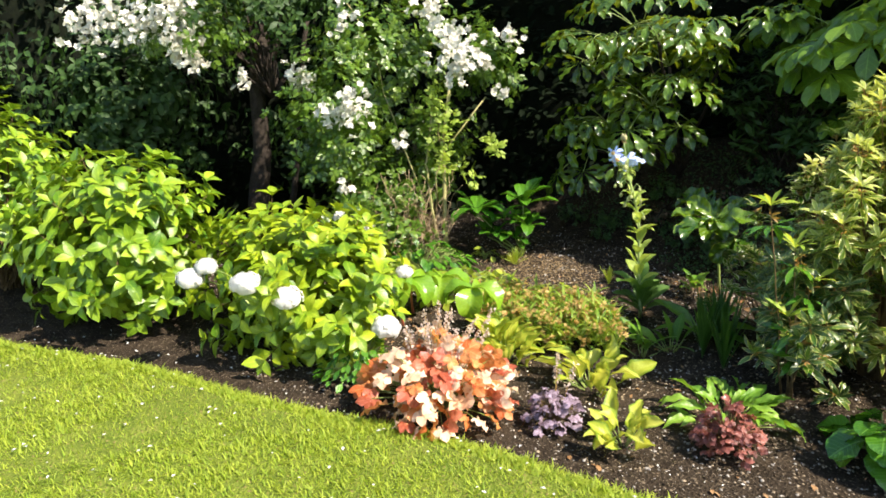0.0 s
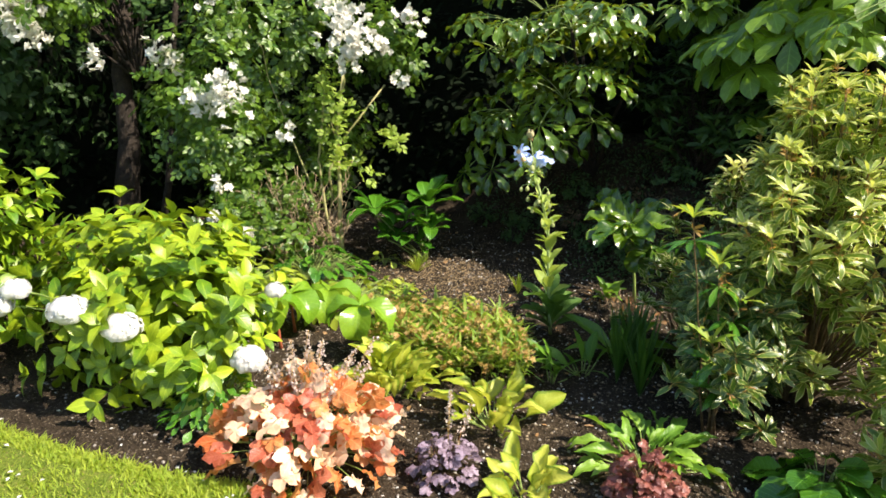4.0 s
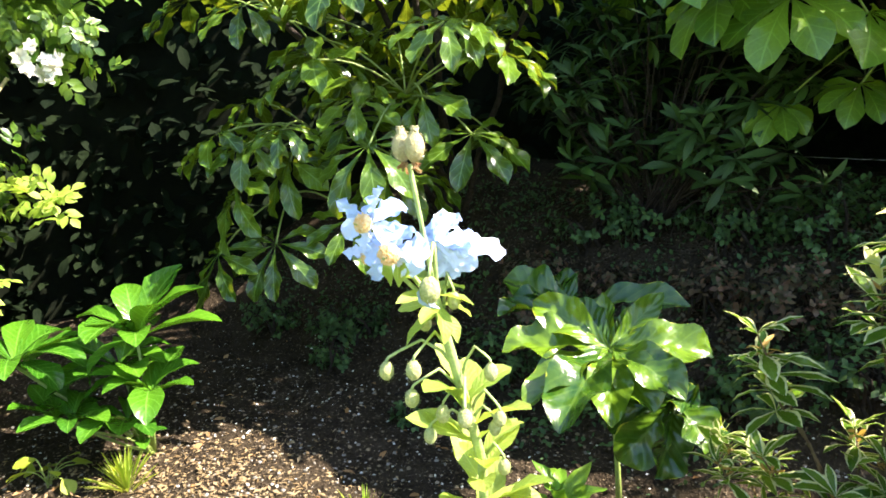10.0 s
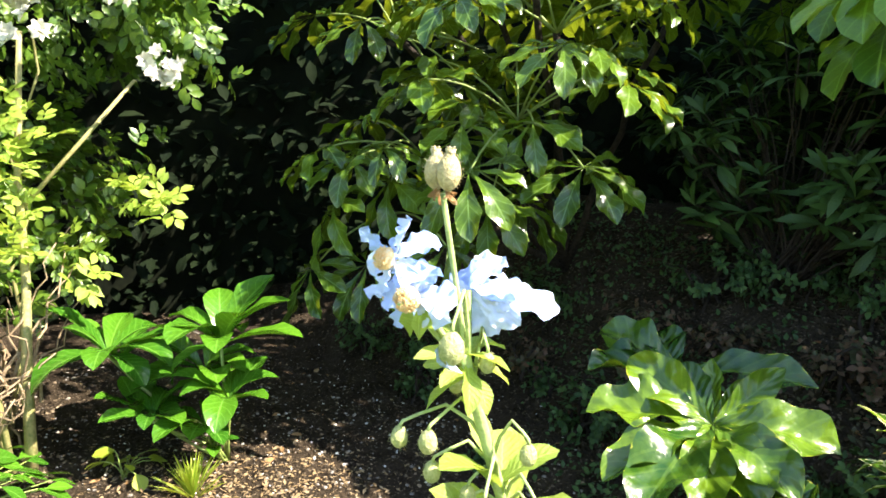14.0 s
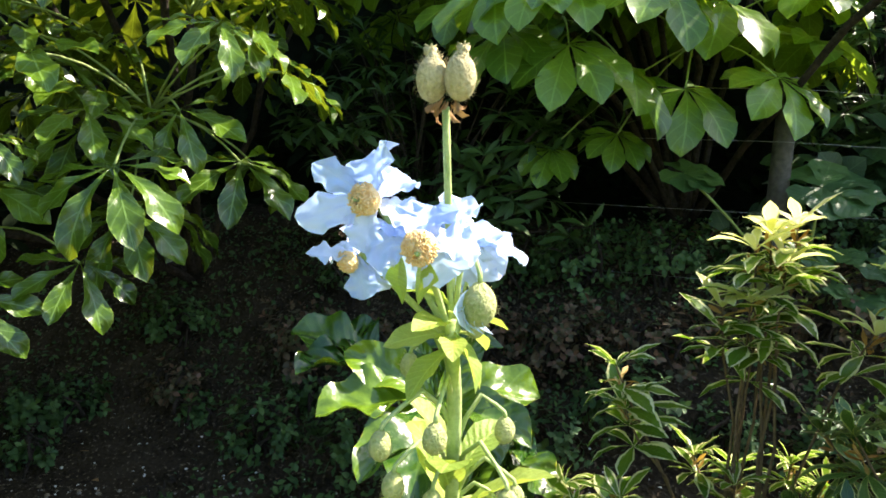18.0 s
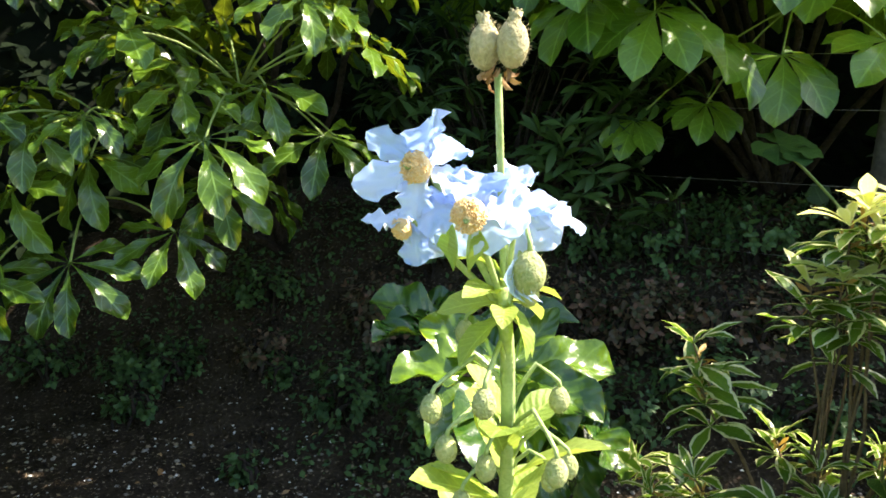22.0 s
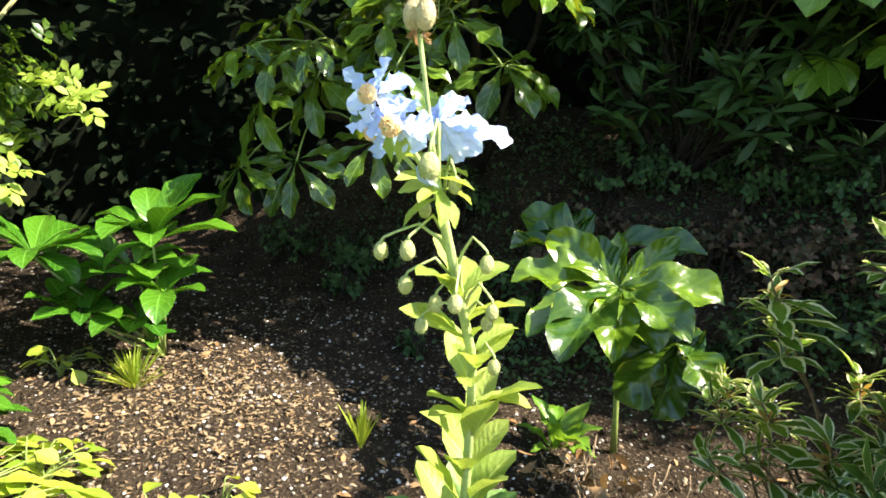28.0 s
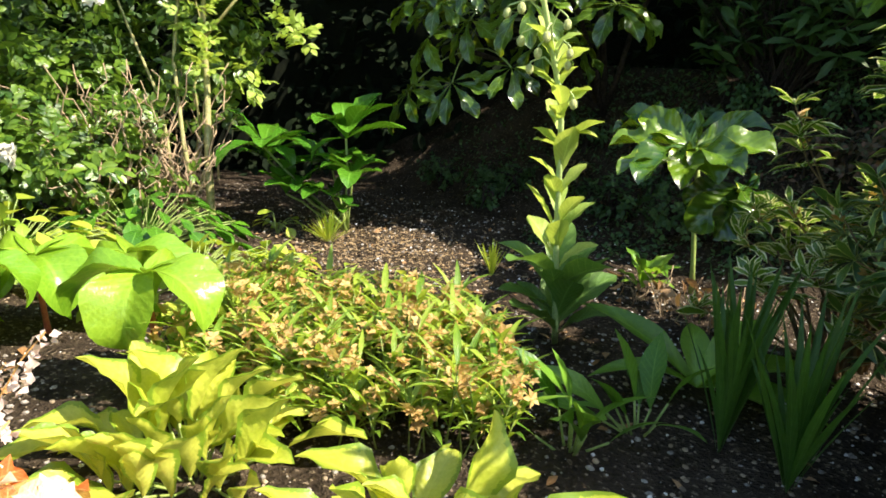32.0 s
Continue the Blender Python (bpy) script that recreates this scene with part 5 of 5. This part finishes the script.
for c, r, k in (((-2.4, 0.1, 1.65), (0.55, 0.8, 0.7), 135), ((-2.4, -0.1, 0.6), (0.4, 0.5, 0.45), 80), ((-1.95, 0.75, 1.6), (0.4, 0.35, 0.4), 50), ((-2.1, -0.6, 1.1), (0.4, 0.45, 0.65), 80), ((-2.05, -0.35, 0.32), (0.42, 0.5, 0.34), 110), ((-2.3, 0.45, 0.9), (0.3, 0.4, 0.5), 60), ((-3.0, -1.3, 1.85), (0.6, 0.5, 0.35), 70)):
    for p, d in shoots_on(c, r, k, -0.9, 0.2, 0.5):
        ps += sprig(p, d + Vector((0, 0, 0.3)), 0.16, 2, 0.115, 0.2, whorl=2)
rng.shuffle(ps)
leaves(rose, "leaf", [pinnate], ps, ROSE, 150)
ps = []
for p in [Vector((-1.93 + rnd(-0.08, 0.1), 0.25 + rnd(-0.1, 0.1), 0.78 + 0.055 * k)) for k in range(12)] + [near((-1.85, 0.5, 0.8), 0.16) for _ in range(6)]:
    ps += sprig(p, (rnd(-0.5, 1), rnd(-1, 0.5), 0.7), 0.1, 2, 0.1, 0.2, whorl=2)
leaves(rose, "young_leaf", [pinnate], ps, ROSEYOUNG, 100, "pale young leaf")
bloom5 = joined([moved(blade(0.022, 0.02, 0.6, 0.3, 0.25, n=2), pose(0, 0, 0, 0, -rnd(10, 50), k * 51 + rnd(-10, 10))) for k in range(11)])


blooms = []
for c, r, k in (((-1.76, 0.25, 1.63), 0.13, 56), ((-1.74, 0.27, 1.47), 0.05, 14), ((-1.69, 0.48, 1.53), 0.05, 8), ((-1.67, 0.73, 1.73), 0.07, 14), ((-1.73, 0.66, 1.31), 0.04, 6), ((-1.78, -0.62, 1.27), 0.09, 34), ((-1.86, -0.72, 1.2), 0.06, 14), ((-1.84, -0.17, 0.98), 0.04, 5), ((-1.95, -0.61, 0.66), 0.03, 4), ((-1.95, -0.68, 0.5), 0.03, 4), ((-1.72, -0.56, 0.42), 0.03, 4), ((-2.23, -0.78, 1.47), 0.08, 20), ((-2.45, -1.12, 1.44), 0.05, 9), ((-2.7, -1.38, 1.6), 0.08, 22), ((-2.78, -1.4, 1.86), 0.14, 46), ((-3.1, -1.8, 1.93), 0.12, 24), ((-1.82, 0.1, 1.9), 0.1, 24), ((-2.0, -0.5, 1.85), 0.08, 12), ((-3.2, -1.95, 1.86), 0.12, 34), ((-2.95, -1.62, 1.84), 0.13, 40), ((-2.68, -1.46, 1.68), 0.07, 20), ((-2.7, -1.5, 1.93), 0.13, 40)):
    for _ in range(int(k * 1.5)):
        blooms.append(aim(Vector(c) + Vector((rng.gauss(0.02, r * 0.65), rng.gauss(-0.03, r * 0.65), rng.gauss(0, r * 0.75))), ball_dir(), Vector((0.4, -0.7, 0.6)) + near((0, 0, 0), 0.5), rnd(1.1, 1.9)))
rng.shuffle(blooms)
leaves(rose, "rose_flower", [bloom5], blooms, CREAM, 300, rest="rose_flower_mass")

tree = thing("small_tree", (-3.22, -0.8, 0), "dark leafy tree with several leaning trunks", "tree")
for dx, dy, tx, ty, rad in ((0, 0, 0.05, 0.1, 0.11), (0.1, 0.2, 0.45, 0.35, 0.035), (-0.15, 0.1, -0.35, 0.2, 0.04)):
    part("trunk", tube(curve((-3.22 + dx, -0.8 + dy, 0), (-3.22 + tx, -0.8 + ty, 1.9), 0.0, 7, 0.03), [rad, rad * 0.9, rad * 0.8, rad * 0.7, rad * 0.6], 10), BARK, tree)
ps = []
for p, d in shoots_on((-3.2, -0.7, 2.1), (1.1, 1.2, 0.7), 420, -0.9, 0.2, 0.4):
    ps += sprig(p, d + Vector((0, 0, 0.1)), 0.2, 3, 0.08, 0.3, whorl=3)
# unseen crown masses, this and the next, added to shade the hedge
for p, d in shoots_on((-3.3, 0.5, 2.8), (1.4, 1.3, 0.7), 300, -0.9, 0.2, 0.4):
    ps += sprig(p, d + Vector((0, 0, 0.1)), 0.25, 3, 0.12, 0.3, whorl=3)
for p, d in shoots_on((-2.7, 1.7, 2.75), (0.9, 0.8, 0.55), 170, -0.9, 0.2, 0.4):
    ps += sprig(p, d + Vector((0, 0, 0.1)), 0.25, 3, 0.12, 0.3, whorl=3)
# the first mass is unseen too, more shade for the hedge
for c, r, k in (((-2.1, 2.15, 2.65), (0.55, 0.45, 0.4), 110), ((-4.1, -1.5, 1.3), (0.6, 1.0, 0.95), 300), ((-3.7, 0.2, 1.0), (0.5, 0.9, 0.8), 200), ((-4.9, -2.9, 1.4), (0.6, 0.9, 1.0), 200)):
    for p, d in shoots_on(c, r, k, -0.95, 0.2, 0.4):
        ps += sprig(p, d + Vector((0, 0, 0.1)), 0.2, 3, 0.11, 0.3, whorl=3)
for p, d in shoots_on((-3.2, -0.7, 2.1), (0.9, 0.9, 0.5), 24, -0.6):
    part("limb", tube(curve((-3.0, -0.7, 1.3), p, 0.1, 5, 0.03), [0.02, 0.008, 0.004], 5), BARK, tree)
rng.shuffle(ps)
leaves(tree, "leaf", [blade(1, 0.5, 0.45, rnd(0.2, 0.8), 0.2, 0, 3) for _ in range(3)], ps, DARKLEAF, 100, rest="crown")

# ---- dark shrubs and hedge behind ----
tips = [p for p, d in shoots_on((-0.1, 2.1, 1.22), (0.65, 0.34, 0.52), 100, -0.8, 0.15, 0.6)]
whorled("rhododendron", (-0.2, 2.2, ground_z(-0.2, 2.2)), tips, DARKLEAF, DARKLEAF, "dark evergreen rhododendron in deep shade", size=0.13, stemmat=BARK, tiers=2, per=8, single=150, bits_per=0)
# dark mass added to keep the sun off the post, ivy and round leaves
tips = [p for p, d in shoots_on((1.8, 2.4, 1.65), (0.55, 0.5, 0.65), 130, -0.9, 0.15, 0.6)]
whorled("rhododendron", (1.8, 2.6, ground_z(1.8, 2.6)), tips, BANKLEAF, BANKLEAF, "tall dark evergreen shrub behind the fence", size=0.13, stemmat=BARK, tiers=2, per=9, single=100, bits_per=0)
BANK = [(-1.5, 1.72, 0.15, BANKLEAF, "dark low shrub in front of the bank"), (-1.36, 1.76, 0.13, BANKLEAF, "dark low shrub under the fatsia"), (-1.38, 1.56, 0.1, BANKLEAF, "small dark seedling on shaded soil"), (-1.88, 1.72, 0.16, BANKLEAF, "dark low shrub beside the rose"), (-1.0, 1.8, 0.12, REDLEAF, "low shrub with reddish leaves on the shaded bank"), (-0.9, 1.74, 0.08, BANKLEAF, "small dark green plant on the bank"), (-0.84, 1.33, 0.07, BANKLEAF, "small dark seedling on bare shaded soil"), (-0.5, 1.75, 0.1, BANKLEAF, "small dark green plant on the bank"), (-1.1, 2.0, 0.18, BANKLEAF, "low dark green shrub on the shaded bank")]
for k in range(26):
    BANK.append((-0.62 + 0.098 * k + rnd(-0.04, 0.04), 1.62 + 0.26 * (k % 3) + rnd(-0.06, 0.08), rnd(0.13, 0.24), REDLEAF if k % 3 == 1 else BANKLEAF, "low shrub with reddish leaves on the shaded bank" if k % 3 == 1 else "low dark green shrub on the shaded bank"))
for cx, cy, r, mat, label in BANK:
    shrub("bank_shrub", (cx, cy, ground_z(cx, cy)), (cx, cy, ground_z(cx, cy) + r * 0.5), (r, r * 0.8, r * 0.9), int(240 * r), oval, mat, label, "shrub", size=0.036, single=20, length=0.07, stemmat=BARK)

bits, red_bits = [], []
for cx in range(80):
    x0, y0 = rnd(-0.75, 1.5), rnd(1.42, 2.5)
    for k in range(70):
        x, y = rng.gauss(x0, 0.09), rng.gauss(y0, 0.08)
        (red_bits if cx % 4 == 1 else bits).append(aim((x, y, ground_z(x, y) + abs(rng.gauss(0, 0.03))), ball_dir(), near((0, -0.4, 1), 0.5), rnd(0.014, 0.034)))
for cx in range(26):
    x0, y0 = rnd(-2.0, -0.7), rnd(1.75, 2.5)
    for k in range(60):
        x, y = rng.gauss(x0, 0.08), rng.gauss(y0, 0.08)
        bits.append(aim((x, y, ground_z(x, y) + abs(rng.gauss(0, 0.03))), ball_dir(), near((0, -0.4, 1), 0.5), rnd(0.014, 0.032)))
creeper = thing("bank_groundcover", (0.4, 2.0, ground_z(0.4, 2.0)), "low creeping small leaved plants over the shaded bank", "groundcover", kind="stuff")
leaves(creeper, "leaf", oval, bits, BANKLEAF, 0, rest="creeping_foliage")
leaves(creeper, "leaf", oval, red_bits, REDLEAF, 0, rest="reddish_foliage")
hedge = thing("hedge", (0, 3.2, 0), "tall dense dark hedge in deep shade", "hedge", kind="stuff")
line = [(-7, -4.5), (-5.0, -2.4), (-4.3, 0.2), (-3.0, 2.0), (-1.2, 3.1), (0.8, 3.3), (2.6, 3.0), (5.0, 2.6), (8.0, 2.0), (11, 0.0)]
core_p, core_f, ps = [], [], []
cols = []
for i in range(len(line) - 1):
    a, b = Vector((*line[i], 0)), Vector((*line[i + 1], 0))
    for k in range(6):
        cols.append((a.lerp(b, k / 6), Vector((b.y - a.y, a.x - b.x, 0)).normalized()))
H = 12
for p, nrm in cols:
    for j in range(H + 1):
        z = 2.9 * j / H
        q = p + nrm * (0.25 * noise.noise((p.x * 1.5, p.y * 1.5, z * 1.5)) + 0.1 - 0.15 * (z / 2.9) ** 2)
        core_p.append((q.x, q.y, z - 0.05))
        q.z = z
        for _ in range(22):
            ps.append(aim(q + nrm * rnd(0, 0.18) + near((0, 0, 0), 0.16), nrm + near((0, 0, 0), 0.8), nrm * 0.5 + Vector((0, 0, 0.8)), rnd(0.07, 0.15)))
for i in range(len(cols) - 1):
    for j in range(H):
        a = i * (H + 1) + j
        core_f.append((a, a + 1, a + H + 2, a + H + 1))
# dark sheet behind the leaves, its colour standing for the shade inside the hedge
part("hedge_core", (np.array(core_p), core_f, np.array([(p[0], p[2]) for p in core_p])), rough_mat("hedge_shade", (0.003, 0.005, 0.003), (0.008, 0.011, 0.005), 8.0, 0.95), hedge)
leaves(hedge, "leaf", [blade(1, 0.5, 0.45, rnd(0.2, 0.8), 0.2, 0, 3) for _ in range(3)], ps, HEDGESHADED, 0, rest="hedge_foliage")

shrub("ivy", (1.6, 2.3, 0.35), (1.55, 2.3, 0.85), (0.5, 0.25, 0.5), 60, [blade(1, 0.9, 0.5, 0.5, 0.1, 0.04, 5) for _ in range(3)], FARLEAF, "dark climber with large round leaves on the fence", "climber", size=0.14, single=120, whorl=2, pairs=2)
round_plant = thing("round_leaved_plant", (1.2, 2.0, ground_z(1.2, 2.0)), "shaded plant with very large round dark green leaves", "plant")
disc = [lobed([(a, 1.0 - 0.3 * abs(a) / 130, rnd(0.1, 0.4)) for a in (-130, -80, -40, 0, 40, 80, 130)], 0.85, 0.12, 8, 0.1, 0.6, 0.4, 1.0) for _ in range(3)]
for k, (p, d, up, s) in enumerate((((1.2, 1.93, 1.05), (1, -0.3, -0.12), (0.1, -0.6, 0.8), 0.2), ((0.74, 1.93, 1.08), (1, -0.3, -0.2), (0.1, -0.5, 0.85), 0.14), ((1.24, 1.84, 0.84), (0.3, -0.9, -0.2), (0, -0.5, 0.9), 0.09), ((1.36, 1.84, 0.8), (0.6, -0.8, -0.3), (0, -0.5, 0.9), 0.1), ((1.2, 1.8, 0.74), (-0.2, -1, -0.3), (0, -0.6, 0.8), 0.09), ((1.3, 1.78, 0.7), (0.2, -1, -0.3), (0, -0.5, 0.9), 0.1), ((1.42, 1.8, 0.72), (0.5, -0.9, -0.3), (0, -0.5, 0.9), 0.1), ((1.14, 1.8, 0.82), (-0.5, -0.9, -0.3), (0, -0.5, 0.9), 0.08))):
    part("leaf", moved(disc[k % 3], aim(p, d, up, s)), BANKLEAF, round_plant)
    part("leaf_stalk", tube(curve((1.2, 2.0, ground_z(1.2, 2.0)), p, 0.03, 5), [0.008, 0.005], 5), STEM, round_plant)
post = thing("fence_post", (1.08, 2.02, 0.35), "weathered grey wooden fence post with wire", "fence post")
part("post", tube([(1.08, 2.02, 0.1), (1.09, 2.02, 0.8), (1.1, 2.02, 1.42)], [0.04, 0.038, 0.037], 8), WOOD, post)
for z in (0.7, 0.95, 1.2, 1.38):
    part("wire", tube([(0.2, 2.2, z), (1.09, 1.98, z), (2.6, 2.3, z - 0.02)], [0.0009], 4), WIRE, post)
